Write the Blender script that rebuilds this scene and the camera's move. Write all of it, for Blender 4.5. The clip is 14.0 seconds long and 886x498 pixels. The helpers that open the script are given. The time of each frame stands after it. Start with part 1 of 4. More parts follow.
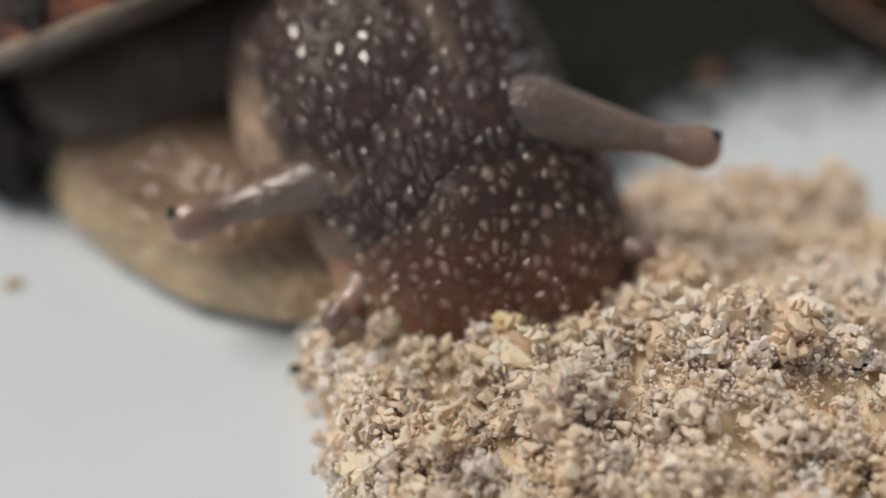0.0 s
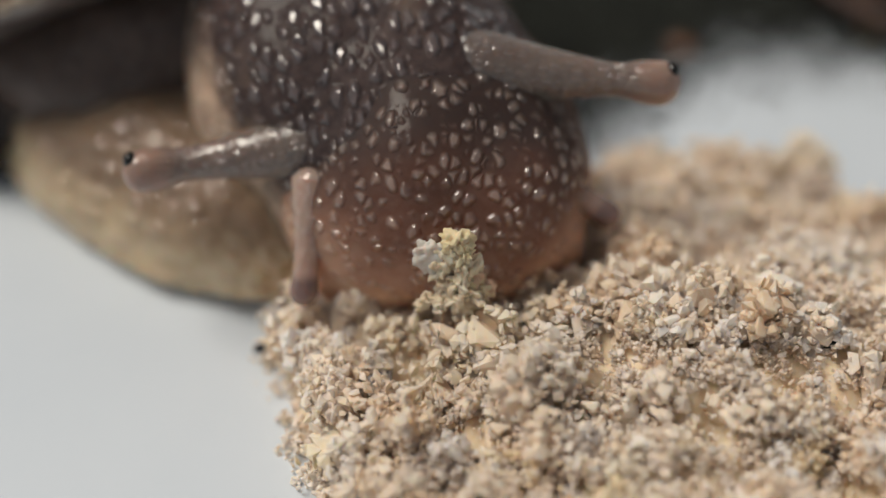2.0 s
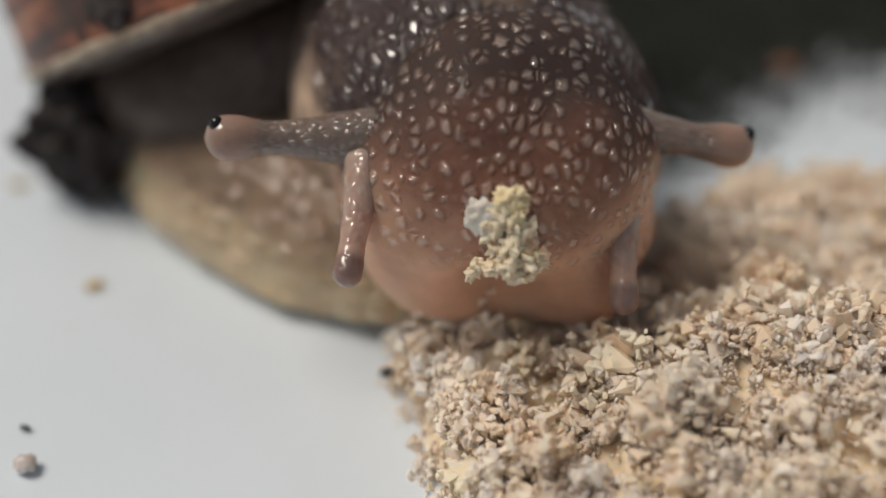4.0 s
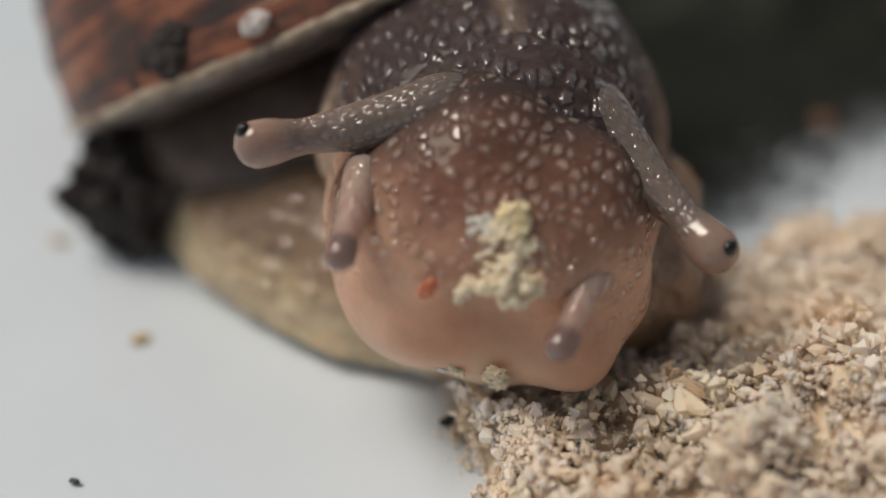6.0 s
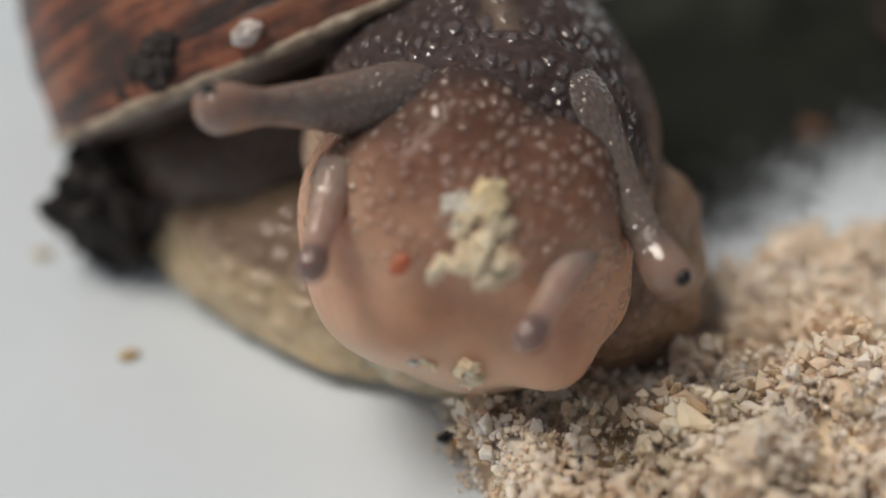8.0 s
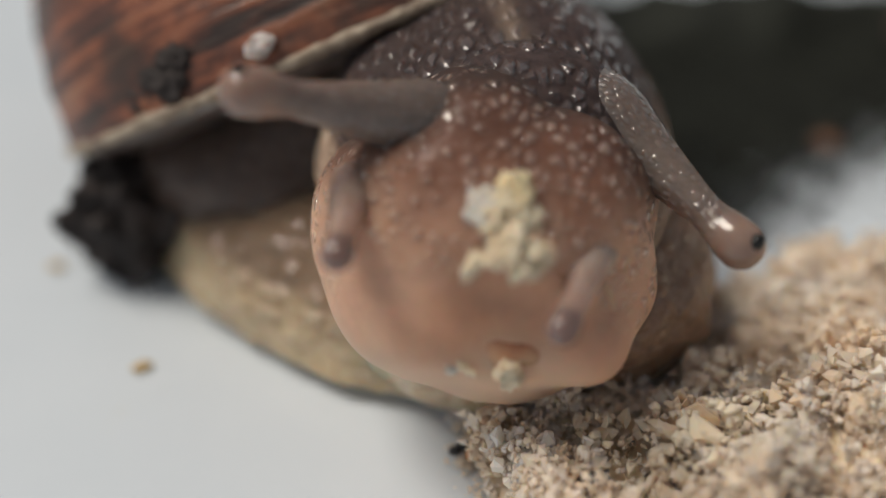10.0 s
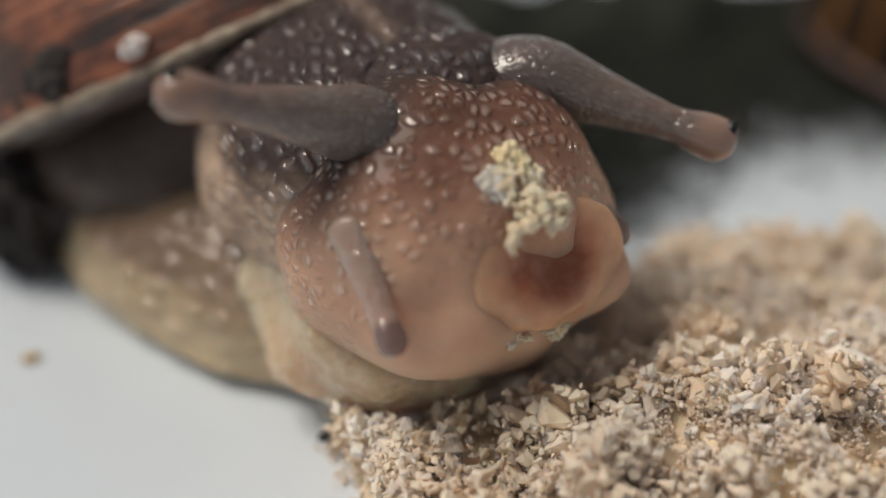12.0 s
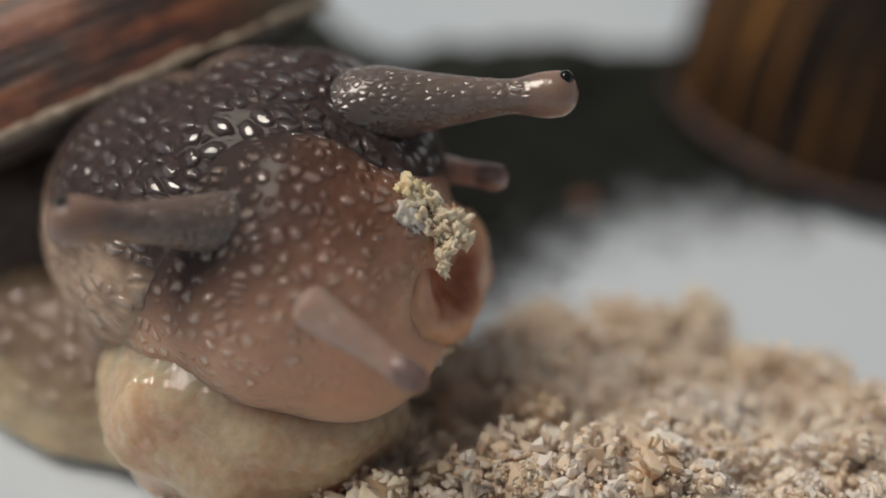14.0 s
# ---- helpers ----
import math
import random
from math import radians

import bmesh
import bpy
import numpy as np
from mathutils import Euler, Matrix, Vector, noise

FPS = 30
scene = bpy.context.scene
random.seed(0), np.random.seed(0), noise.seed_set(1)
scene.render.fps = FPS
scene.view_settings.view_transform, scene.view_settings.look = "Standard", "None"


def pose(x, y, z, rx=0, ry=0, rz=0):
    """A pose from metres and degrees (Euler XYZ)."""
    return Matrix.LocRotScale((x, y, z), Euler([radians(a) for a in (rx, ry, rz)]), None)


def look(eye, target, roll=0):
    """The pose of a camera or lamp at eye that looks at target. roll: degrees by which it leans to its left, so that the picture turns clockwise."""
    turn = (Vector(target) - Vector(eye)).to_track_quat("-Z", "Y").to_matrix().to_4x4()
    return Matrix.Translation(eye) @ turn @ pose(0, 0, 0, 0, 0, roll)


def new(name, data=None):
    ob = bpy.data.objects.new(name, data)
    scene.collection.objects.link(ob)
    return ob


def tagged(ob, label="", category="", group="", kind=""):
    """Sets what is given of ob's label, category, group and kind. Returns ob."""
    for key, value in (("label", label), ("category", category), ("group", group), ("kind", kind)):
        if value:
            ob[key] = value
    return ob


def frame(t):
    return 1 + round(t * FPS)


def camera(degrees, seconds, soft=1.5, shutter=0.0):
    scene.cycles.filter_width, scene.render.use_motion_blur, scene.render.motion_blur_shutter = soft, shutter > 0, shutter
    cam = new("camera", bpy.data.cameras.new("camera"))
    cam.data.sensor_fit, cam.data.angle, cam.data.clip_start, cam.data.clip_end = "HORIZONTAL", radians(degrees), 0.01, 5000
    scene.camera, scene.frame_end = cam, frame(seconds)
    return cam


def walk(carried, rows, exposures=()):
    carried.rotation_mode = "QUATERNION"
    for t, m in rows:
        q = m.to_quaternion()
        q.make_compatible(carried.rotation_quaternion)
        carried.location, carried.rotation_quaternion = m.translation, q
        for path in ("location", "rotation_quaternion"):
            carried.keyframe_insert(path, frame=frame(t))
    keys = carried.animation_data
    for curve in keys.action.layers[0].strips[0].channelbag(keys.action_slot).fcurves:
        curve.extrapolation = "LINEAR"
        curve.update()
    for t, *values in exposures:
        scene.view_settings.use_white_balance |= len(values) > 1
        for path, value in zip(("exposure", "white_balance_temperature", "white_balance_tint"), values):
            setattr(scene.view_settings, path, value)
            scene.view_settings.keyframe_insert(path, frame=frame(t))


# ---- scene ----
cam = camera(40, 14.0, soft=1.5)


# All plan numbers below are in centimetres; U turns them into metres.
U = 0.01


def P(x, y, z, rx=0, ry=0, rz=0):
    return pose(x * U, y * U, z * U, rx, ry, rz)


def eye_row(t, x, y, z, yaw, pitch, roll):
    """A camera row: place in cm, heading, tilt and lean in degrees."""
    a, b = radians(yaw), radians(pitch)
    way = Vector((-math.sin(a) * math.cos(b), math.cos(a) * math.cos(b), math.sin(b)))
    eye = Vector((x, y, z)) * U
    return t, look(eye, eye + way * 0.04, roll)


walk(cam, [eye_row(*row) for row in (
    (0, 0.547, -2.799, 2.824, 1.13, -40.49, 0.61),
    (0.5, 0.596, -2.749, 2.798, 1.22, -41.43, 0.56),
    (1, 0.548, -2.772, 2.797, 1.33, -41.54, 0.56),
    (1.5, 0.542, -2.788, 2.778, 0.07, -41.96, 1.31),
    (2, 0.563, -2.737, 2.820, -0.65, -42.08, 1.60),
    (2.5, 0.592, -2.731, 2.814, -0.84, -41.44, 1.90),
    (3, 0.497, -2.758, 2.800, -0.75, -41.10, 2.04),
    (3.5, 0.436, -2.755, 2.814, 0.59, -41.68, 0.70),
    (4, 0.291, -2.716, 2.843, 1.81, -41.53, -0.12),
    (4.2, 0.289, -2.813, 2.734, 1.02, -39.61, 0.53),
    (6.3, -0.025, -2.746, 2.680, 0.91, -37.01, -0.19),
    (6.5, -0.074, -2.735, 2.682, -0.21, -36.99, 0.56),
    (7, -0.022, -2.768, 2.651, -0.35, -36.52, 0.60),
    (7.5, -0.000, -2.758, 2.655, -1.21, -37.05, 1.08),
    (8, -0.013, -2.703, 2.676, -0.80, -36.94, 0.79),
    (8.2, -0.035, -2.693, 2.688, -0.57, -36.94, 0.69),
    (10.3, 0.018, -2.712, 2.670, 0.47, -36.02, -0.06),
    (10.5, 0.079, -2.765, 2.655, 0.76, -35.52, -0.30),
    (11, 0.165, -2.788, 2.718, 0.56, -36.51, -0.45),
    (11.5, 0.292, -2.796, 2.746, 0.70, -37.06, -0.51),
    (12, 0.399, -2.797, 2.755, 0.01, -36.82, -0.04),
    (12.5, 0.449, -2.777, 2.744, -0.20, -36.74, 0.05),
    (13, 0.606, -2.732, 2.857, -0.34, -37.15, 0.31),
    (13.5, 0.681, -2.710, 2.920, -1.68, -36.16, 1.29),
    (14, 0.762, -2.712, 2.905, -2.98, -35.57, 1.82),
)], exposures=((0.0, 0.0), (12.4, 0.0), (13.3, -0.18), (14.0, -0.20)))
cam.data.dof.use_dof = True
cam.data.dof.focus_distance = 3.42 * U
cam.data.dof.aperture_fstop = 17.0

# ---- light: soft daylight from behind and above, slightly from the side ----
SUN_WAY = Vector((-0.48, 0.12, 0.87)).normalized()
world = bpy.data.worlds.new("sky")
scene.world = world
world.use_nodes = True
sky = world.node_tree.nodes.new("ShaderNodeTexSky")
sky.sky_type, sky.sun_disc = "NISHITA", False
sky.sun_elevation = math.asin(SUN_WAY.z)
sky.sun_rotation = math.atan2(SUN_WAY.x, SUN_WAY.y)
pale_sky = world.node_tree.nodes.new("ShaderNodeHueSaturation")
pale_sky.inputs["Saturation"].default_value = 0.16
world.node_tree.links.new(sky.outputs[0], pale_sky.inputs["Color"])
world.node_tree.links.new(pale_sky.outputs[0], world.node_tree.nodes["Background"].inputs[0])
world.node_tree.nodes["Background"].inputs[1].default_value = 0.054
sun = new("sun", bpy.data.lights.new("sun", "SUN"))
sun.data.energy, sun.data.angle, sun.data.color = 2.25, radians(28), (1.0, 0.91, 0.79)
sun.matrix_world = look(SUN_WAY, (0, 0, 0))


# ---- materials ----
def material(name, rough=0.5, sss=0.0, radius=(1, 0.6, 0.4), scale=0.04, coat=0.0, coat_rough=0.1, spec=0.5):
    m = bpy.data.materials.new(name)
    m.use_nodes = True
    n = m.node_tree.nodes
    b = n["Principled BSDF"]
    b.inputs["Roughness"].default_value = rough
    b.inputs["Specular IOR Level"].default_value = spec
    if sss:
        b.inputs["Subsurface Weight"].default_value = sss
        b.inputs["Subsurface Radius"].default_value = radius
        b.inputs["Subsurface Scale"].default_value = scale * U
    if coat:
        b.inputs["Coat Weight"].default_value = coat
        b.inputs["Coat Roughness"].default_value = coat_rough
        b.inputs["Coat IOR"].default_value = 1.8
    return m, m.node_tree, b


def node(tree, kind, **values):
    n = tree.nodes.new(kind)
    for key, value in values.items():
        if key in n.inputs:
            n.inputs[key].default_value = value
    return n


def coords(tree, scale=(1, 1, 1), out="Object"):
    """Texture coordinates in centimetres."""
    tc = tree.nodes.new("ShaderNodeTexCoord")
    mp = tree.nodes.new("ShaderNodeMapping")
    mp.inputs["Scale"].default_value = [s / U for s in scale]
    tree.links.new(tc.outputs[out], mp.inputs[0])
    return mp.outputs[0]


def noise_tex(tree, vec, scale, detail=4, rough=0.55):
    n = node(tree, "ShaderNodeTexNoise", Scale=scale, Detail=detail, Roughness=rough)
    tree.links.new(vec, n.inputs["Vector"])
    return n.outputs[0]


def ramp(tree, fac, stops):
    r = tree.nodes.new("ShaderNodeValToRGB")
    e = r.color_ramp.elements
    while len(e) < len(stops):
        e.new(0.5)
    for el, (p, c) in zip(e, stops):
        el.position, el.color = p, (*c, 1)
    tree.links.new(fac, r.inputs[0])
    return r.outputs[0]


def mix(tree, fac, a, b, kind="MIX"):
    m = tree.nodes.new("ShaderNodeMix")
    m.data_type, m.blend_type = "RGBA", kind
    for sock, v in ((m.inputs[0], fac), (m.inputs[6], a), (m.inputs[7], b)):
        if isinstance(v, (int, float)):
            sock.default_value = v
        elif isinstance(v, tuple):
            sock.default_value = (*v, 1)
        else:
            tree.links.new(v, sock)
    return m.outputs[2]


def attr(tree, name):
    a = tree.nodes.new("ShaderNodeAttribute")
    a.attribute_name = name
    return a.outputs["Fac"]


def remap(tree, v, a, b, c=0.0, d=1.0):
    m = node(tree, "ShaderNodeMapRange")
    m.interpolation_type = "SMOOTHSTEP"
    for i, x in zip((1, 2, 3, 4), (a, b, c, d)):
        m.inputs[i].default_value = x
    tree.links.new(v, m.inputs[0])
    return m.outputs[0]


def bump(tree, b, height, strength=0.4, dist=0.01):
    n = node(tree, "ShaderNodeBump", Strength=strength, Distance=dist * U)
    tree.links.new(height, n.inputs["Height"])
    tree.links.new(n.outputs[0], b.inputs["Normal"])
    if b.inputs["Coat Weight"].default_value:
        tree.links.new(n.outputs[0], b.inputs["Coat Normal"])


def skin(name, low, high, face=None, coat=0.6, sss=0.35, third=None, gum=False, bead=0.044, long=0.8, tub=(0.10, 0.08, 0.075), depth=0.20, bead_high=0.014, cream=None, film=1.0, cobbled=False, wiggle=0.012, near=0.10, far=0.52):
    """Wet snail skin: groove colour low, granule colour high; 'pale' blends into the smooth face colour, 'back' into the third one.
    The tubercles are rounded cobbles with narrow grooves, or single dots; 'bead' says how high they stand."""
    m, t, b = material(name, 0.62, sss, (1, 0.5, 0.3), depth, coat, 0.05, 0.12)
    v = coords(t)
    c = mix(t, remap(t, noise_tex(t, v, 26.0, 4), 0.3, 0.7), low, high)
    c = mix(t, remap(t, noise_tex(t, v, 3.5, 5), 0.35, 0.7, 0.0, 0.25), c, tuple(0.6 * q for q in low))
    if face:
        f = ramp(t, noise_tex(t, v, 6.0), [(0.3, tuple(0.78 * q for q in face)), (0.7, tuple(min(1, 1.15 * q) for q in face))])
        c = mix(t, attr(t, "pale"), c, f)
    if cream:
        c = mix(t, attr(t, "cream"), c, cream)
    if gum:
        c = mix(t, attr(t, "gum"), c, (0.46, 0.19, 0.10))
    if third:
        c = mix(t, attr(t, "back"), c, third)
    # the tubercles: long along the body, a little wavy
    wave = node(t, "ShaderNodeTexNoise", Scale=14.0, Detail=2.0)
    t.links.new(v, wave.inputs["Vector"])
    bent = t.nodes.new("ShaderNodeVectorMath")
    bent.operation = "MULTIPLY_ADD"
    bent.inputs[1].default_value = (wiggle * 3,) * 3
    t.links.new(wave.outputs["Color"], bent.inputs[0])
    t.links.new(coords(t, (1, long, 1)), bent.inputs[2])
    dots = node(t, "ShaderNodeTexVoronoi", Scale=1 / bead, Randomness=0.85)
    t.links.new(bent.outputs[0], dots.inputs["Vector"])
    dome = remap(t, dots.outputs["Distance"], near, far, 1.0, 0.0)
    if cobbled:
        rims = node(t, "ShaderNodeTexVoronoi", Scale=1 / bead, Randomness=0.85)
        rims.feature = "DISTANCE_TO_EDGE"
        t.links.new(bent.outputs[0], rims.inputs["Vector"])
        both = t.nodes.new("ShaderNodeMath")
        both.operation = "MULTIPLY"
        t.links.new(dome, both.inputs[0])
        t.links.new(remap(t, rims.outputs["Distance"], 0.0, 0.28, 0.0, 1.0), both.inputs[1])
        dome = both.outputs[0]
    beads = t.nodes.new("ShaderNodeMath")
    beads.operation = "MULTIPLY"
    t.links.new(dome, beads.inputs[0])
    t.links.new(attr(t, "bead"), beads.inputs[1])
    tone = t.nodes.new("ShaderNodeMath")
    tone.operation = "MULTIPLY"
    t.links.new(beads.outputs[0], tone.inputs[0])
    t.links.new(remap(t, noise_tex(t, v, 8.0, 3), 0.3, 0.7, 0.35, 1.0), tone.inputs[1])
    c = mix(t, tone.outputs[0], c, mix(t, 1.0, c, tub, "SCREEN"))
    t.links.new(c, b.inputs["Base Color"])
    t.links.new(remap(t, beads.outputs[0], 0.1, 0.6, film * coat, coat), b.inputs["Coat Weight"])
    first = node(t, "ShaderNodeBump", Strength=1.0, Distance=bead_high * U)
    t.links.new(beads.outputs[0], first.inputs["Height"])
    second = node(t, "ShaderNodeBump", Strength=0.30, Distance=0.005 * U)
    t.links.new(noise_tex(t, v, 40.0, 4), second.inputs["Height"])
    t.links.new(first.outputs[0], second.inputs["Normal"])
    t.links.new(second.outputs[0], b.inputs["Normal"])
    t.links.new(second.outputs[0], b.inputs["Coat Normal"])
    return m


SKIN_NECK = skin("skin_neck", (0.046, 0.031, 0.030), (0.080, 0.056, 0.053), (0.58, 0.42, 0.31), 1.0, 0.4, (0.23, 0.17, 0.135), False, 0.046, 0.55, (0.055, 0.045, 0.046), 0.2, 0.014, None, 0.09, True, 0.012, 0.22, 0.72)
SKIN_TRUNK = skin("skin_trunk", (0.070, 0.048, 0.040), (0.115, 0.082, 0.068), None, 0.3)
SKIN_HEAD = skin("skin_head", (0.195, 0.085, 0.056), (0.25, 0.13, 0.095), (0.72, 0.445, 0.315), 0.9, 0.55, (0.056, 0.036, 0.032), True, 0.041, 0.75, (0.27, 0.205, 0.17), 0.2, 0.014, (0.70, 0.50, 0.36), 0.12, True, 0.012, 0.20, 0.64)
# The third brown puts shell shade on the upper foot, beside its own pigment.
SKIN_FOOT = skin("skin_foot", (0.53, 0.41, 0.25), (0.66, 0.53, 0.37), None, 0.5, 0.5, (0.18, 0.115, 0.08), False, 0.075, 0.6, (0.06, 0.05, 0.04), 0.2, 0.02, None, 0.6, True, 0.012, 0.2, 0.7)
SKIN_APRON = skin("skin_apron", (0.54, 0.385, 0.255), (0.65, 0.49, 0.345), None, 0.6, 1.0, None, False, 0.055, 0.8, (0.08, 0.07, 0.06), 0.4, 0.010)
SKIN_SIDE = skin("skin_side", (0.26, 0.165, 0.11), (0.34, 0.23, 0.16), None, 0.5, 0.6, None, False, 0.05, 0.8, (0.06, 0.05, 0.04))
SKIN_TENT = skin("skin_tentacle", (0.150, 0.115, 0.098), (0.195, 0.152, 0.132), (0.25, 0.170, 0.135), 1.0, 0.6, (0.105, 0.078, 0.070), False, 0.020, 0.6, (0.05, 0.045, 0.045), 0.2, 0.0035, None, 0.8, True, 0.004, 0.2, 0.7)
SKIN_FEEL = skin("skin_feeler", (0.36, 0.245, 0.20), (0.42, 0.31, 0.26), (0.10, 0.065, 0.066), 0.9, 0.6, None, False, 0.03, 0.8, (0.06, 0.05, 0.05), 0.2, 0.003)


MOUTH = skin("mouth_flesh", (0.36, 0.115, 0.055), (0.46, 0.175, 0.09), (0.70, 0.375, 0.23), 0.5, 0.5)


def plain(name, a, b_, scale, rough=0.5, relief=0.3, dist=0.01, sss=0.0, coat=0.0, detail=5):
    m, t, b = material(name, rough, sss, coat=coat)
    v = coords(t)
    c = ramp(t, noise_tex(t, v, scale, detail), [(0.3, a), (0.7, b_)])
    t.links.new(c, b.inputs["Base Color"])
    bump(t, b, noise_tex(t, v, scale * 2.7, detail), relief, dist)
    return m


JAW = plain("jaw_horn", (0.012, 0.007, 0.006), (0.03, 0.016, 0.012), 10, 0.3)
EYE = plain("eye_black", (0.006, 0.006, 0.006), (0.012, 0.011, 0.011), 10, 0.12)
SOIL = plain("dark_soil", (0.014, 0.011, 0.011), (0.060, 0.047, 0.044), 9, 0.75, 0.7, 0.03)
GRAIN = plain("clear_grain", (0.46, 0.40, 0.38), (0.78, 0.74, 0.71), 14, 0.2, 0.2, 0.01, 0.5)
HUSK = plain("yellow_husk", (0.45, 0.28, 0.08), (0.62, 0.44, 0.18), 20, 0.6)
RUSTY = plain("brown_speck", (0.20, 0.09, 0.05), (0.32, 0.17, 0.10), 15, 0.7)
RED_FLESH = plain("red_flesh", (0.42, 0.09, 0.03), (0.55, 0.16, 0.06), 16, 0.4, 0.3, 0.005, 0.4, 0.5)
SEED = plain("black_seed", (0.012, 0.012, 0.014), (0.03, 0.03, 0.033), 20, 0.4)
# near-black of the added far ridge and of the bits standing for shadow
DARK_FAR = plain("far_dark", (0.008, 0.010, 0.0075), (0.024, 0.027, 0.021), 4, 0.95, 0.6, 0.05)


def table_material():
    m, t, b = material("white_table", 0.38, coat=0.15, coat_rough=0.25)
    v = coords(t)
    c = ramp(t, noise_tex(t, v, 0.9, 5), [(0.3, (0.65, 0.72, 0.79)), (0.7, (0.70, 0.765, 0.83))])
    stain = remap(t, noise_tex(t, v, 2.3, 6, 0.6), 0.58, 0.8, 0.0, 0.22)
    c = mix(t, stain, c, (0.66, 0.65, 0.57))
    t.links.new(c, b.inputs["Base Color"])
    bump(t, b, noise_tex(t, v, 1.4, 3), 0.15, 0.02)
    return m


def crumb_material(name, source):
    """Dry food crumbs: each lump has a tone of its own, its grains vary a little."""
    m, t, b = material(name, 0.75, 0.4, (1, 0.74, 0.48), 0.035, spec=0.2)
    if source == "tone":
        r = attr(t, "tone")
    else:
        r = remap(t, t.nodes.new("ShaderNodeObjectInfo").outputs["Random"], 0.0, 1.0, 0.0, 0.93)
    c = ramp(t, r, [(0.0, (0.95, 0.78, 0.62)), (0.14, (0.92, 0.73, 0.56)), (0.26, (0.98, 0.89, 0.78)), (0.38, (0.93, 0.75, 0.58)),
                    (0.50, (0.98, 0.93, 0.87)), (0.62, (0.86, 0.64, 0.45)), (0.72, (0.97, 0.86, 0.73)), (0.82, (0.95, 0.77, 0.61)),
                    (0.90, (0.96, 0.86, 0.71)), (0.955, (0.92, 0.70, 0.42)), (0.968, (0.45, 0.40, 0.37)), (0.985, (0.07, 0.055, 0.05))])
    v = coords(t)
    each = t.nodes.new("ShaderNodeNewGeometry").outputs["Random Per Island"]
    c = mix(t, remap(t, each, 0.0, 1.0, 0.0, 0.14), c, (0.80, 0.58, 0.40))
    c = mix(t, remap(t, noise_tex(t, v, 45, 6, 0.7), 0.44, 0.66, 0.0, 0.5), c, (0.98, 0.89, 0.80))
    c = mix(t, remap(t, noise_tex(t, v, 3.0, 4), 0.5, 0.72, 0.0, 0.20), c, (0.90, 0.68, 0.49))
    t.links.new(c, b.inputs["Base Color"])
    bump(t, b, noise_tex(t, v, 60, 6, 0.7), 0.5, 0.008)
    return m


TABLE = table_material()
CRUMB = crumb_material("crumb", "tone")
CRUMB_BIT = crumb_material("crumb_piece", "object")


def shell_material(name, ochre):
    m, t, b = material(name, 0.7 if ochre else 0.48, coat=0.0 if ochre else 0.25, coat_rough=0.2, spec=0.2 if ochre else 0.5)
    x = t.nodes.new("ShaderNodeCombineXYZ")
    t.links.new(attr(t, "turn"), x.inputs[0])
    t.links.new(attr(t, "ring"), x.inputs[1])

    def band(sx, sy, detail=5):
        mp = t.nodes.new("ShaderNodeMapping")
        mp.inputs["Scale"].default_value = (sx, sy, 1)
        t.links.new(x.outputs[0], mp.inputs[0])
        return noise_tex(t, mp.outputs[0], 1.0, detail, 0.6)
    lines = remap(t, mix(t, 0.45, band(80, 1.4), band(36, 6, 7)), 0.25, 0.75)
    blotch, fine = band(11, 3.5, 6), band(260, 4)
    if ochre:
        c = ramp(t, band(4, 13), [(0.45, (0.010, 0.006, 0.004)), (0.53, (0.020, 0.011, 0.006)), (0.58, (0.15, 0.066, 0.016)), (0.71, (0.36, 0.17, 0.042))])
        c = mix(t, remap(t, blotch, 0.50, 0.66), c, (0.03, 0.017, 0.012))
    else:
        c = ramp(t, lines, [(0.28, (0.024, 0.011, 0.008)), (0.46, (0.11, 0.034, 0.018)), (0.60, (0.29, 0.090, 0.040)), (0.78, (0.33, 0.14, 0.07))])
        c = mix(t, remap(t, blotch, 0.48, 0.64, 0.0, 0.8), c, (0.045, 0.028, 0.020))
        c = mix(t, remap(t, attr(t, "ring"), 0.0, 0.22, 0.65, 0.0), c, (0.11, 0.10, 0.06))
    c = mix(t, remap(t, fine, 0.5, 0.75, 0.0, 0.06 if ochre else 0.25), c, (0.22, 0.12, 0.07))
    t.links.new(c, b.inputs["Base Color"])
    h = mix(t, 0.5, lines, fine)
    bump(t, b, h, 0.6, 0.02)
    return m


SHELL = shell_material("shell_red_brown", False)
SHELL_OCHRE = shell_material("shell_ochre", True)
LIP = plain("shell_lip", (0.15, 0.10, 0.065), (0.52, 0.43, 0.32), 13, 0.45, 0.9, 0.02, 0.1, 0.3)
MANTLE = plain("mantle", (0.07, 0.055, 0.05), (0.16, 0.125, 0.11), 6, 0.35, 0.4, 0.01, 0.2, 0.5)
LIP_DARK = plain("shell_second_lip", (0.05, 0.028, 0.022), (0.11, 0.062, 0.05), 6, 0.5)


# ---- building helpers ----
def to_mesh(name, verts, faces, mat, attrs=None, smooth=True):
    me = bpy.data.meshes.new(name)
    me.from_pydata([tuple(c * U for c in v) for v in verts], [], faces)
    me.materials.append(mat)
    if smooth:
        me.polygons.foreach_set("use_smooth", [True] * len(me.polygons))
    for key, values in (attrs or {}).items():
        a = me.attributes.new(key, "FLOAT", "POINT")
        a.data.foreach_set("value", list(values))
    me.update()
    return me


def part(name, me, parent, label="", kind=""):
    ob = new(name, me)
    ob.parent = parent
    return tagged(ob, label, kind=kind)


def thing(name, me, m, label, category, group="", kind=""):
    ob = new(name, me)
    ob.matrix_world = m
    return tagged(ob, label, category, group, kind)


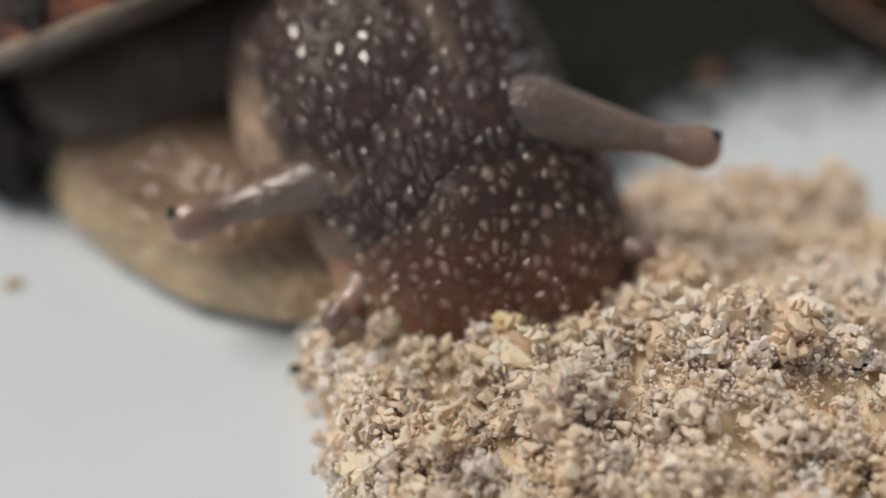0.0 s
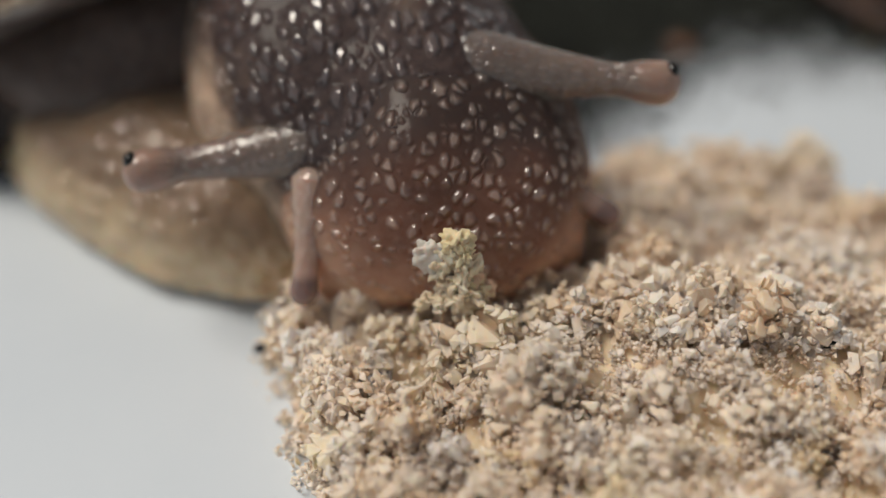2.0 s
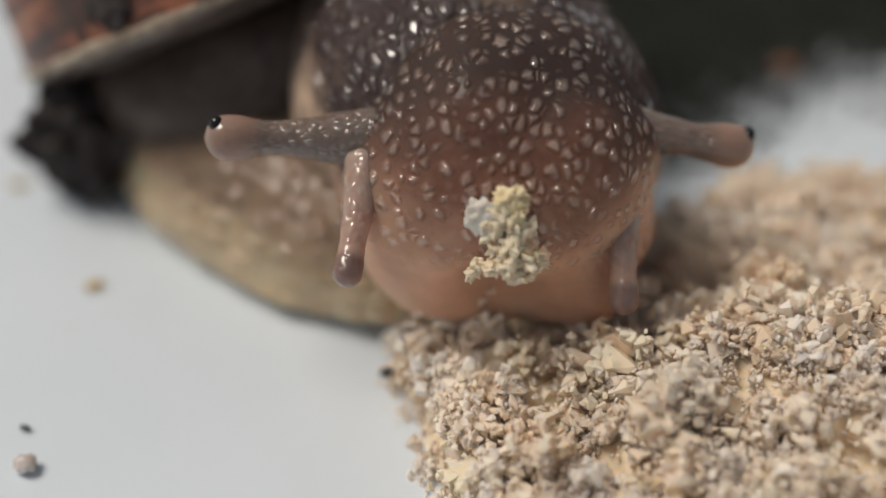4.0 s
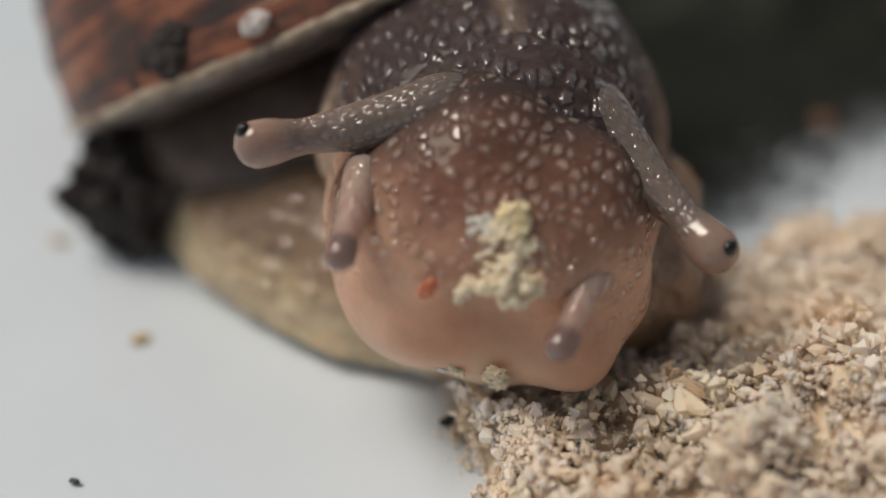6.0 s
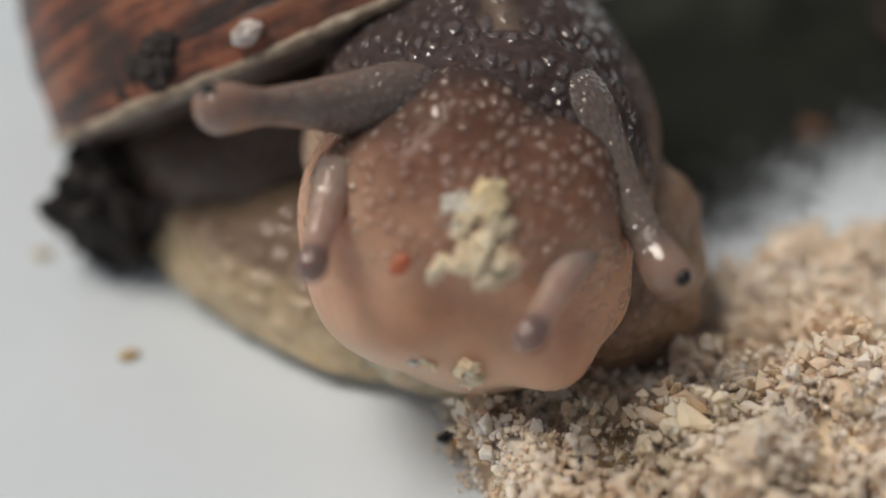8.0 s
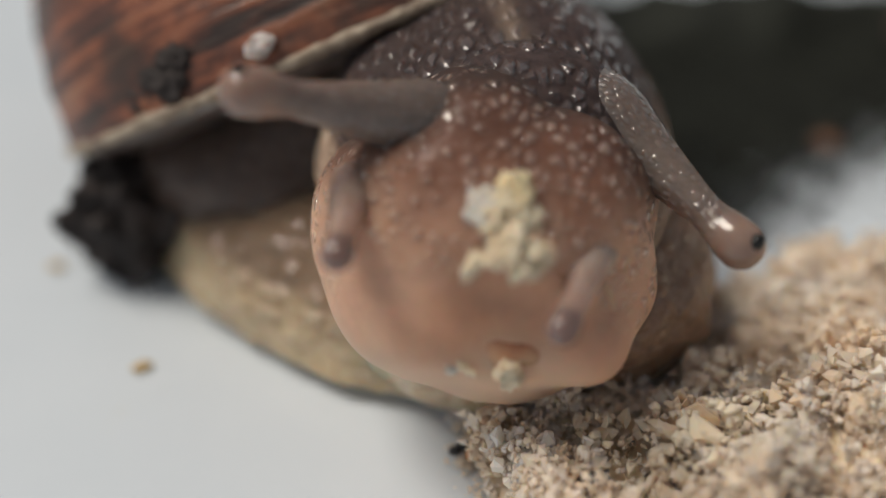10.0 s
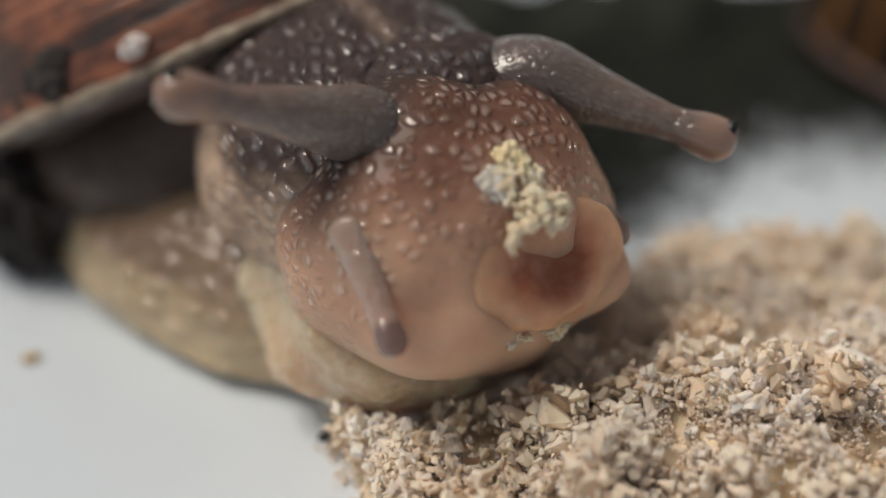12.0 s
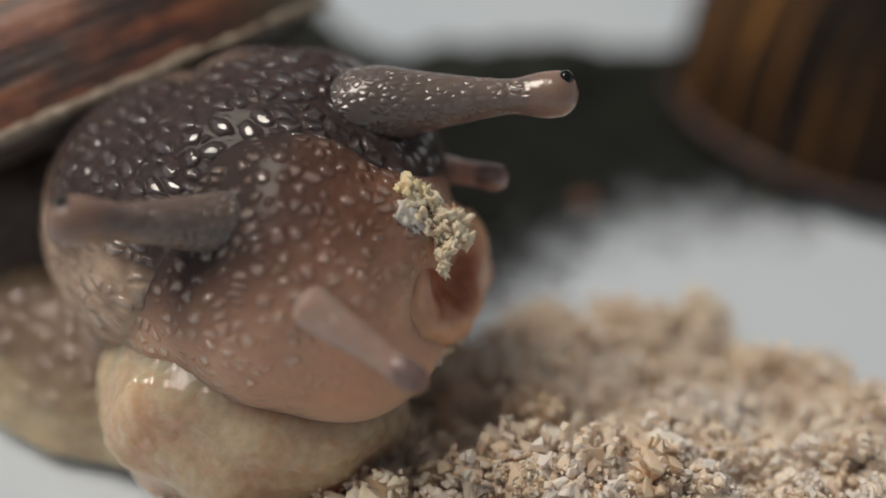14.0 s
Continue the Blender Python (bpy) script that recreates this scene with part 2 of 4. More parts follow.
def sphere_grid(nu, nv, fn):
    """A closed round surface: fn(unit direction) gives the point and its attributes. The poles lie on the y axis."""
    verts, rows = [], []
    for j in range(nv + 1):
        a = math.pi * j / nv
        ring = 1 if j in (0, nv) else nu
        for i in range(ring):
            b = 2 * math.pi * i / nu
            p, at = fn(Vector((math.sin(a) * math.cos(b), -math.cos(a), math.sin(a) * math.sin(b))))
            verts.append(p)
            rows.append(at)
    faces = []
    first = lambda j: 0 if j == 0 else 1 + (j - 1) * nu
    for j in range(nv):
        for i in range(nu):
            k = (i + 1) % nu
            a, b = first(j), first(j + 1)
            if j == 0:
                faces.append((a, b + i, b + k))
            elif j == nv - 1:
                faces.append((a + k, a + i, b))
            else:
                faces.append((a + k, a + i, b + i, b + k))
    return verts, faces, rows


def step(a, b, x):
    x = max(0.0, min(1.0, (x - a) / (b - a)))
    return x * x * (3 - 2 * x)


def cells(p, size, seed=0.0, stretch=(1, 1, 1)):
    """Height 0..1 of rounded skin tubercles of about that size, with grooves between them."""
    q = Vector((p[0] * stretch[0], p[1] * stretch[1], p[2] * stretch[2])) / size + Vector((seed, seed * 0.7, -seed))
    d = noise.voronoi(q)[0]
    return step(0.02, 0.55, d[1] - d[0])


def rock(seed, radii, rough, sub=2, scale=1.6, mat=None, name="rock"):
    """A lumpy grain."""
    bm = bmesh.new()
    bmesh.ops.create_icosphere(bm, subdivisions=sub, radius=1)
    off = Vector((seed * 3.17, seed * 1.31, -seed * 2.3))
    for v in bm.verts:
        n = v.co.normalized()
        k = 1 + rough * noise.noise(n * scale + off) + 0.5 * rough * noise.noise(n * scale * 2.6 - off)
        v.co = Vector((n.x * radii[0], n.y * radii[1], n.z * radii[2])) * k
    verts, faces = [tuple(v.co) for v in bm.verts], [tuple(v.index for v in f.verts) for f in bm.faces]
    bm.free()
    return verts, faces


def tube(path, radii, nu=20, cap=True):
    """A tapering tube along path points, with a rounded end."""
    verts, faces = [], []
    n = len(path)
    ref = Vector((0, 0, 1))
    for i, p in enumerate(path):
        d = (path[min(i + 1, n - 1)] - path[max(i - 1, 0)]).normalized()
        s = d.cross(ref)
        s = s.normalized() if s.length > 1e-6 else Vector((1, 0, 0))
        u = s.cross(d)
        for k in range(nu):
            a = 2 * math.pi * k / nu
            verts.append(p + (s * math.cos(a) + u * math.sin(a)) * radii[i])
    for i in range(n - 1):
        for k in range(nu):
            l = (k + 1) % nu
            faces.append((i * nu + k, i * nu + l, (i + 1) * nu + l, (i + 1) * nu + k))
    if cap:
        faces.append(tuple(range(nu - 1, -1, -1)))
        faces.append(tuple((n - 1) * nu + k for k in range(nu)))
    return verts, faces


# ---- table ----
def build_table():
    verts, faces = [], []
    xs = [-24, -17, -10] + [-6 + 0.25 * i for i in range(57)] + [12, 18, 24]
    for y in xs:
        for x in xs:
            near = step(14, 5, math.hypot(x - 0.5, y))
            z = near * 0.012 * noise.noise(Vector((x * 0.5, y * 0.5, 3)))
            verts.append((x, y, z - 0.006))
    n = len(xs)
    for j in range(n - 1):
        for i in range(n - 1):
            a = j * n + i
            faces.append((a, a + 1, a + n + 1, a + n))
    ob = thing("ground", to_mesh("ground", verts, faces, TABLE), Matrix(), "white smooth plastic table top with faint yellowish smears", "table top", kind="structure")
    slab = ob.modifiers.new("slab", "SOLIDIFY")
    slab.thickness, slab.offset = 0.02, -1
    return ob


build_table()


# ---- the heap of crumbs ----
EDGE = [(0.02, -0.17), (0.15, -0.45), (0.26, -0.75), (0.42, -1.1), (0.9, -1.45), (1.8, -1.5), (2.6, -1.1), (2.95, -0.4), (2.75, 0.15),
        (2.36, 0.46), (2.06, 0.60), (1.93, 0.80), (1.6, 0.88), (1.25, 0.80), (0.88, 0.57), (0.52, 0.34), (0.22, 0.14), (0.03, 0.02)]


def edge_distance(x, y):
    """How far inside the heap's outline a point lies; negative outside."""
    inside, best = False, 1e9
    for (ax, ay), (bx, by) in zip(EDGE, EDGE[1:] + EDGE[:1]):
        if (ay > y) != (by > y) and x < (bx - ax) * (y - ay) / (by - ay) + ax:
            inside = not inside
        dx, dy = bx - ax, by - ay
        k = max(0, min(1, ((x - ax) * dx + (y - ay) * dy) / (dx * dx + dy * dy)))
        best = min(best, math.hypot(x - ax - k * dx, y - ay - k * dy))
    return best if inside else -best


def hill(x, y, cx, cy, sx, sy, h):
    return h * math.exp(-((x - cx) / sx) ** 2 - ((y - cy) / sy) ** 2)


def heap_height(x, y):
    d = edge_distance(x, y) + 0.05 * noise.noise(Vector((x * 4, y * 4, 0)))
    if d < 0:
        return -0.01
    z = 0.11 * step(0, 0.16, d) + hill(x, y, 1.35, -0.32, 0.70, 0.40, 0.21) + hill(x, y, 1.6, 0.66, 0.42, 0.20, 0.045) + hill(x, y, 2.4, -0.2, 0.5, 0.5, 0.06)
    z -= hill(x, y, 0.75, 0.20, 0.40, 0.2, 0.10)
    z += 0.05 * noise.noise(Vector((x * 4, y * 4, 4))) + 0.07 * noise.noise(Vector((x * 8, y * 8, 7)))
    return max(0.0, z) * step(0, 0.12, d)


def shard(rnd, count=11):
    """A small sharp-edged grain: the hull of a few random points."""
    bm = bmesh.new()
    wide = (0.6 + 0.7 * rnd.random(), 0.6 + 0.5 * rnd.random(), 0.5 + 0.5 * rnd.random())
    for _ in range(count):
        d = Vector((rnd.gauss(0, 1), rnd.gauss(0, 1), rnd.gauss(0, 1))).normalized() * (0.8 + 0.4 * rnd.random())
        bm.verts.new((d.x * wide[0], d.y * wide[1], d.z * wide[2]))
    bmesh.ops.convex_hull(bm, input=bm.verts)
    bmesh.ops.delete(bm, geom=[v for v in bm.verts if not v.link_faces], context="VERTS")
    bm.verts.index_update()
    shape = [v.co.copy() for v in bm.verts], [tuple(v.index for v in f.verts) for f in bm.faces]
    bm.free()
    return shape


def turned(rnd):
    return Euler((rnd.random() * 6.28, rnd.random() * 6.28, rnd.random() * 6.28))


def put(verts, faces, shape, m):
    """Adds a shape, set by the matrix m, to a growing mesh."""
    base = len(verts)
    verts += [m @ v for v in shape[0]]
    faces += [tuple(base + i for i in f) for f in shape[1]]


def build_heap():
    rnd = random.Random(4)
    verts, faces, index = [], [], {}
    n = 150
    for j in range(n + 1):
        for i in range(n + 1):
            x, y = -0.1 + 3.15 * i / n, -1.6 + 2.75 * j / n
            if edge_distance(x, y) > -0.05:
                index[i, j] = len(verts)
                verts.append((x, y, heap_height(x, y) - 0.015))
    for (i, j), a in index.items():
        q = [index.get(k) for k in ((i, j), (i + 1, j), (i + 1, j + 1), (i, j + 1))]
        if None not in q:
            faces.append(tuple(q))
    heap = thing("crumb_heap", to_mesh("crumb_heap", verts, faces, CRUMB_BIT), Matrix(), "loose heap of cream and beige food crumbs on the white table", "crumbs", kind="stuff")
    # the shapes of the crumbs, shared: sharp-edged grains, and lumps in which many of them stick together
    shards = [shard(rnd) for _ in range(24)]
    lumps = []
    for k in range(20):
        lv, lf = [], []
        squash = (0.75 + 0.45 * rnd.random(), 0.75 + 0.45 * rnd.random(), 0.6 + 0.35 * rnd.random())
        for i in range(62):
            way = Vector((rnd.gauss(0, 1), rnd.gauss(0, 1), rnd.gauss(0, 1))).normalized()
            size = 0.64 if i == 0 else 0.09 + 0.20 * rnd.random() ** 1.8
            at = way * (0 if i == 0 else (0.64 + 0.28 * rnd.random()) * (1 + 0.45 * noise.noise(way * 1.6 + Vector((k * 2.7, k, 0)))))
            put(lv, lf, shards[rnd.randrange(24)], Matrix.LocRotScale(Vector((at.x * squash[0], at.y * squash[1], at.z * squash[2])), turned(rnd), Vector((size,) * 3)))
        lumps.append((lv, lf))
    big, fine = [], []
    while len(big) < 1850:
        x, y = -0.02 + 2.95 * rnd.random(), -1.2 + 2.2 * rnd.random()
        d = edge_distance(x, y)
        if d > 0.0 and not (y < -0.95 and rnd.random() < 0.5):
            size = (0.026 + 0.088 * rnd.random() ** 2.2) * (0.6 if d < 0.08 else 1)
            big.append((x, y, max(0.0, heap_height(x, y)) + size * (0.1 + 0.8 * rnd.random()), size))
    while len(fine) < 11000:
        x, y = -0.04 + 2.95 * rnd.random(), -1.2 + 2.2 * rnd.random()
        d = edge_distance(x, y)
        if d < -0.03 or (d < 0.02 and rnd.random() < 0.75):
            continue
        size = 0.003 + 0.013 * rnd.random() ** 2.2
        fine.append((x, y, max(0.0, heap_height(x, y)) + size * 0.4 + (0.06 * rnd.random() ** 2 if d > 0.06 else 0.0), size))
    big.sort(key=lambda s: (s[0] - 0.75) ** 2 + (s[1] + 0.15) ** 2)
    verts, faces, tone = [], [], []
    for s in big[280:]:
        shape = lumps[rnd.randrange(20)]
        put(verts, faces, shape, Matrix.LocRotScale(Vector(s[:3]), turned(rnd), Vector((s[3],) * 3)))
        tone += [0.97 * rnd.random()] * len(shape[0])
    for s in fine:
        shape = shards[rnd.randrange(24)]
        put(verts, faces, shape, Matrix.LocRotScale(Vector(s[:3]), turned(rnd), Vector((s[3] * 1.3, s[3], s[3] * 0.8))))
        tone += [rnd.random() if rnd.random() < 0.3 else 0.955 * rnd.random()] * len(shape[0])
    part("crumb_mass", to_mesh("crumb_mass", verts, faces, CRUMB, {"tone": tone}, smooth=False), heap, "fine crumbs", kind="stuff")
    meshes = [to_mesh("crumb", lv, lf, CRUMB_BIT, smooth=False) for lv, lf in lumps]
    for s in big[:280]:
        ob = part("crumb", meshes[rnd.randrange(20)], heap)
        ob.matrix_basis = Matrix.LocRotScale(Vector(s[:3]) * U, turned(rnd), Vector((s[3],) * 3))
    return heap


build_heap()


# ---- shells ----
def spiral_shell(turns, grow, a, b, e1, e2, n, centre, spire, nu=72, per=84, rough=0.02):
    """A coiled shell: elliptic whorl, half widths a along the axis e1 and b across; the mouth lies at centre and faces n, the coil goes back along e2."""
    axis = centre + e2 * b
    verts, turn, ring = [], [], []
    rows = int(turns * per) + 1
    for j in range(rows):
        th = 2 * math.pi * j / per
        s = grow ** (-th / (2 * math.pi))
        radial = -e2 * math.cos(th) - n * math.sin(th)
        c = axis + radial * b * s + e1 * spire * (1 - s)
        for i in range(nu):
            ph = 2 * math.pi * i / nu
            k = 1 + rough * noise.noise(Vector((th * 9, math.cos(ph), math.sin(ph)))) * min(1, s)
            verts.append(c + (e1 * math.cos(ph) * a + radial * math.sin(ph) * b) * s * k)
            turn.append(th / (2 * math.pi))
            ring.append(0.5 - 0.5 * math.cos(ph))
    faces = []
    for j in range(rows - 1):
        for i in range(nu):
            k = (i + 1) % nu
            faces.append((j * nu + i, (j + 1) * nu + i, (j + 1) * nu + k, j * nu + k))
    return verts, faces, {"turn": turn, "ring": ring}


def rim(a, b, e1, e2, centre, start, end, count=60):
    return [centre + e1 * math.cos(p) * a - e2 * math.sin(p) * b for p in (start + (end - start) * i / count for i in range(count + 1))]


# ---- the feeding snail ----
BASE = Vector((-0.2, 0.5, 0.0))


def in_snail(x, y, z, rx=0, ry=0, rz=0):
    """A pose given in the plan, in the snail's own space."""
    return P(x - BASE.x, y - BASE.y, z - BASE.z, rx, ry, rz)


TONES = ("pale", "back", "gum", "bead", "cream")


def blob(name, mat, radii, nu, nv, shape):
    """A round body piece; shape(direction, point) gives the point moved and its tones."""
    def fn(d):
        p, *tone = shape(d, Vector((d.x * radii[0], d.y * radii[1], d.z * radii[2])))
        return p, (*tone, 0.0, 0.0, 0.0, 0.0, 0.0)[:5]
    verts, faces, rows = sphere_grid(nu, nv, fn)
    return to_mesh(name, verts, faces, mat, {key: [r[i] for r in rows] for i, key in enumerate(TONES)})


def head_shape(d, p):
    """Broad muzzle that looks along -y: tubercles above, smooth pale face with a mouth hollow, lip lobes below."""
    front = step(0.1, 0.95, -d.y)
    if d.y > 0:
        p = Vector((p.x * (1 - 0.02 * d.y), p.y * 1.35, p.z * (1 - 0.05 * d.y)))
    p = p * (1 + 0.06 * front * (d.x * d.x + d.z * d.z)) + Vector((0, 0.05 * front, 0))
    p = p + d * 0.035 * noise.noise(d * 2.3 + Vector((5, 1, 2)))
    mouth = math.exp(-((d.x - 0.02) / 0.40) ** 2 - ((d.z + 0.22) / 0.28) ** 2) * step(0.2, 0.8, -d.y)
    p = p + Vector((0, 0.065 * mouth, 0))
    for sx, k in ((-0.50, 0.06), (0.53, 0.085)):
        p = p + d * k * math.exp(-((d.x - sx) / 0.28) ** 2 - ((d.z + 0.48) / 0.26) ** 2) * step(0.1, 0.6, -d.y)
    top = step(-0.50, 0.15, d.z + 0.30 * step(0.9, 0.2, -d.y) - 0.20 * front + 0.15 * d.x)
    pale = 0.92 * step(-0.05, 1.0, front * (0.60 - 0.9 * d.z) + 0.70 * step(0.3, -0.7, d.z) + 0.75 * step(0.35, 0.9, abs(d.x)) * step(0.75, 0.0, d.z) + 0.12 * noise.noise(d * 5))
    return p, pale, step(-0.80, 0.12, d.y + 0.30 * d.z + 0.15 * noise.noise(d * 4)) * step(0.05, 0.65, d.z), 0.25 * step(0.10, 0.7, mouth + 0.1 * noise.noise(d * 6)), top * (1 - 0.9 * mouth), 0.85 * step(-0.30, -0.72, d.z + 0.15 * noise.noise(d * 3))


def neck_shape(d, p):
    """Dark wet neck with large tubercles on top and paler granular sides."""
    p = p + d * 0.04 * noise.noise(d * 1.8 + Vector((2, 7, 1)))
    low = step(0.62, 0.12, d.z + 0.15 * noise.noise(d * 3) + 0.16 * noise.noise(d * 9)) * (1 - 0.5 * step(0.0, 0.5, d.x)) * (0.84 + 0.5 * noise.noise(d * 16))
    return p, 0.9 * low, 0.85 * math.exp(-((d.x - 0.04 + 0.05 * math.sin(5 * d.y)) / 0.07) ** 2) * step(0.1, 0.5, d.z), 0.0, 1 - 0.45 * low


def nape_shape(d, p):
    """Shoulders between neck and head: dark behind, brown in front, beaded all over."""
    p = p + d * 0.03 * noise.noise(d * 2.1 + Vector((4, 2, 8)))
    low = step(0.42, -0.15, d.z + 0.15 * noise.noise(d * 3) + 0.14 * noise.noise(d * 9)) * (1 - 0.4 * step(0.0, 0.5, d.x)) * (0.9 + 0.4 * noise.noise(d * 16))
    return p, 0.9 * low, 0.8 * math.exp(-((d.x - 0.04 + 0.05 * math.sin(5 * d.y)) / 0.07) ** 2) * step(-0.2, 0.4, d.y) * step(0.1, 0.5, d.z), 0.0, 1 - 0.4 * low


def foot_shape(d, p):
    p = p + d * 0.03 * noise.noise(d * 2.6)
    if p.z < 0:
        p = Vector((p.x, p.y, p.z * 0.25))
    h = cells(p, 0.06, 23.0, (0.6, 1.0, 1.0))
    wrinkle = 0.5 + 0.5 * math.sin(p.y * 30 + 4 * noise.noise(p * 3))
    p = p + d * (0.010 * (h - 0.4) + 0.006 * wrinkle)
    return p, 0.0, 0.85 * step(0.15, 0.70, d.z + 0.12 * noise.noise(d * 4)), 0.0, 0.7


def sole_shape(d, p):
    """The raised front of the foot: a smooth cream apron with a wavy edge."""
    if d.y > 0:
        p.y *= 0.72
    p = p + d * (0.035 * noise.noise(d * 2.2 + Vector((9, 3, 4))) + 0.012 * noise.noise(d * 5 + Vector((1, 3, 4))) + 0.007 * math.sin(9 * math.atan2(d.x, -d.y)) * step(0.6, 0.0, abs(d.z + 0.2)))
    h = cells(p, 0.05, 31.0)
    p = p + d * 0.007 * (h - 0.4) * step(-0.6, 0.2, d.z)
    return p, 0.0, 0.0, 0.0, 0.5


def feeler(name, mat, length, root, waist, bulb, granules, pale_tip, bend=0.0):
    """A stalk along +y from its root to a rounded tip at the given length."""
    nu, nv = 44, 120
    verts, pale, back = [], [], []
    for j in range(nv + 1):
        k = j / nv
        y = length * k
        r = waist + (root - waist) * max(0.0, 1 - k / 0.85) ** 1.4
        q = (y - (length - bulb)) / bulb
        r += (bulb - r) * step(-2.3, -0.2, q)
        if q > 0:
            r = bulb * math.sqrt(max(0.0, 1 - q * q))
        r *= math.sin(0.5 * math.pi * min(1.0, 0.05 + k / 0.12)) ** 0.8
        for i in range(nu):
            a = 2 * math.pi * i / nu
            d = Vector((math.cos(a), 0, math.sin(a)))
            p = d * r + Vector((0, y, -bend * max(0.0, 1 - k / 0.38) ** 2))
            h = cells(p, granules, 41.0)
            edge = step(0, 0.03, length - y)
            p += d * 0.0012 * (h - 0.4) * edge
            verts.append(p)
            pale.append(pale_tip * step(-1.6, -0.6, q))
            back.append(step(0.55, 0.1, k))
    faces = [(j * nu + i, (j + 1) * nu + i, (j + 1) * nu + (i + 1) % nu, j * nu + (i + 1) % nu) for j in range(nv) for i in range(nu)]
    faces.append(tuple(range(nu)))
    rows = [(p, w, 0.0, 1 - 0.9 * p, 0.0) for p, w in zip(pale, back)]
    return to_mesh(name, verts, faces, mat, {key: [r[n] for r in rows] for n, key in enumerate(TONES)})


def build_snail():
    snail = new("snail")
    snail.matrix_world = P(*BASE)
    tagged(snail, "wet grey-brown garden snail with a reddish shell, eating crumbs", "snail")
    e1 = Vector((0.92, 0.20, 0.34)).normalized()
    e2 = Vector((-0.05, 0.91, -0.40))
    e2 = (e2 - e1 * e1.dot(e2)).normalized()
    n = e2.cross(e1).normalized()
    if n.z > 0:
        n = -n
    c = Vector((-0.41, 1.20, 0.735)) - BASE
    verts, faces, at = spiral_shell(3.2, 2.3, 1.0, 0.62, e1, e2, n, c, -0.75)
    shell = part("shell", to_mesh("shell", verts, faces, SHELL, at), snail, "reddish brown shell with dark streaks along the growth lines")
    # the thick pale rim, and the grey mantle collar under it
    path = rim(1.0, 0.62, -e1, e2, c + n * 0.012, -0.6, math.pi + 0.4, 140)
    path = [p + n * 0.006 * noise.noise(p * 6) + e2 * 0.008 * noise.noise(p * 25) for p in path]
    v, f = tube(path, [0.021 + 0.010 * noise.noise(p * 9) + 0.010 * noise.noise(p * 31) for p in path], 12)
    part("shell_lip", to_mesh("shell_lip", v, f, LIP), shell, "pale horny rim of the shell mouth")
    verts, faces = [], []
    count = len(path)
    for i, p in enumerate(path):
        inward = (c - p).normalized()
        for k in range(5):
            w = k / 4
            verts.append(p + n * (0.012 + 0.085 * w) + inward * (0.02 + 0.22 * w * w) + n * 0.008 * noise.noise(p * 12 + n * w * 3))
    for i in range(count - 1):
        for k in range(4):
            a = i * 5 + k
            faces.append((a, a + 1, a + 6, a + 5))
    part("mantle_collar", to_mesh("mantle_collar", verts, faces, MANTLE), shell, "grey slimy collar under the shell rim")
    # foot, resting on the table
    foot = part("foot", blob("foot", SKIN_FOOT, (0.44, 0.85, 0.36), 110, 120, foot_shape), snail, "cream granular foot flat on the table")
    foot.matrix_basis = in_snail(-0.36, 0.68, 0.075, 0, 0, 50)
    # Fills the space under the shell; its dark colour stands for shade there too.
    trunk = part("trunk", blob("trunk", SKIN_TRUNK, (0.72, 0.52, 0.36), 120, 110, lambda d, p: (p + d * 0.03 * noise.noise(d * 2) + d * 0.008 * cells(p, 0.05, 51.0), 0.0)), snail, "body under the shell, coloured dark for the shade there")
    trunk.matrix_basis = in_snail(-0.50, 1.17, 0.43, 0, -14, 10)
    neck = part("neck", blob("neck", SKIN_NECK, (0.55, 0.70, 0.48), 180, 150, neck_shape), snail, "dark wet neck with glossy tubercles")
    sole = part("front_foot", blob("front_foot", SKIN_APRON, (0.45, 0.56, 0.33), 120, 90, sole_shape), snail, "smooth cream front edge of the foot")
    side = part("body_side", blob("body_side", SKIN_SIDE, (0.40, 0.50, 0.34), 120, 90, sole_shape), snail, "brown side of the body behind the head")
    nape = part("nape", blob("nape", SKIN_NECK, (0.50, 0.54, 0.46), 180, 150, nape_shape), snail, "dark brown beaded shoulders behind the head")
    head = part("head", blob("head", SKIN_HEAD, (0.50, 0.52, 0.47), 300, 260, head_shape), snail, "brownish head with pale blunt face")
    # mouth: fleshy oval in the hollow, dark jaw arc over it
    def mouth_shape(d, p):
        p = p + d * 0.02 * noise.noise(d * 2.6)
        return p + Vector((0, 0.10 * math.exp(-(d.x / 0.62) ** 2 - ((d.z - 0.1) / 0.6) ** 2) * step(0.0, 0.3, -d.y), 0)), step(0.42, 0.85, math.hypot(d.x, d.z) + 0.12 * noise.noise(d * 3))
    m = part("mouth", blob("mouth", MOUTH, (0.26, 0.075, 0.19), 64, 48, mouth_shape), head, "open reddish mouth")
    arc = [Vector((0.085 * math.cos(a), 0.018 * math.sin(a) - 0.35 * (0.085 * math.cos(a)) ** 2, 0.035 * math.sin(a))) for a in (math.pi * (0.08 + 0.84 * i / 16) for i in range(17))]
    v, f = tube(arc, [0.004 + 0.019 * math.sin(math.pi * i / 16) for i in range(17)], 10)
    jaw = part("jaw", to_mesh("jaw", v, f, JAW), head, "dark horny jaw")
    v, f = rock(17, (0.020, 0.012, 0.032), 0.5, 4, 2.0)
    corner = part("mouth_corner", to_mesh("mouth_corner", v, f, RED_FLESH), head, "small red fleshy spot beside the jaw")
    stalks = []
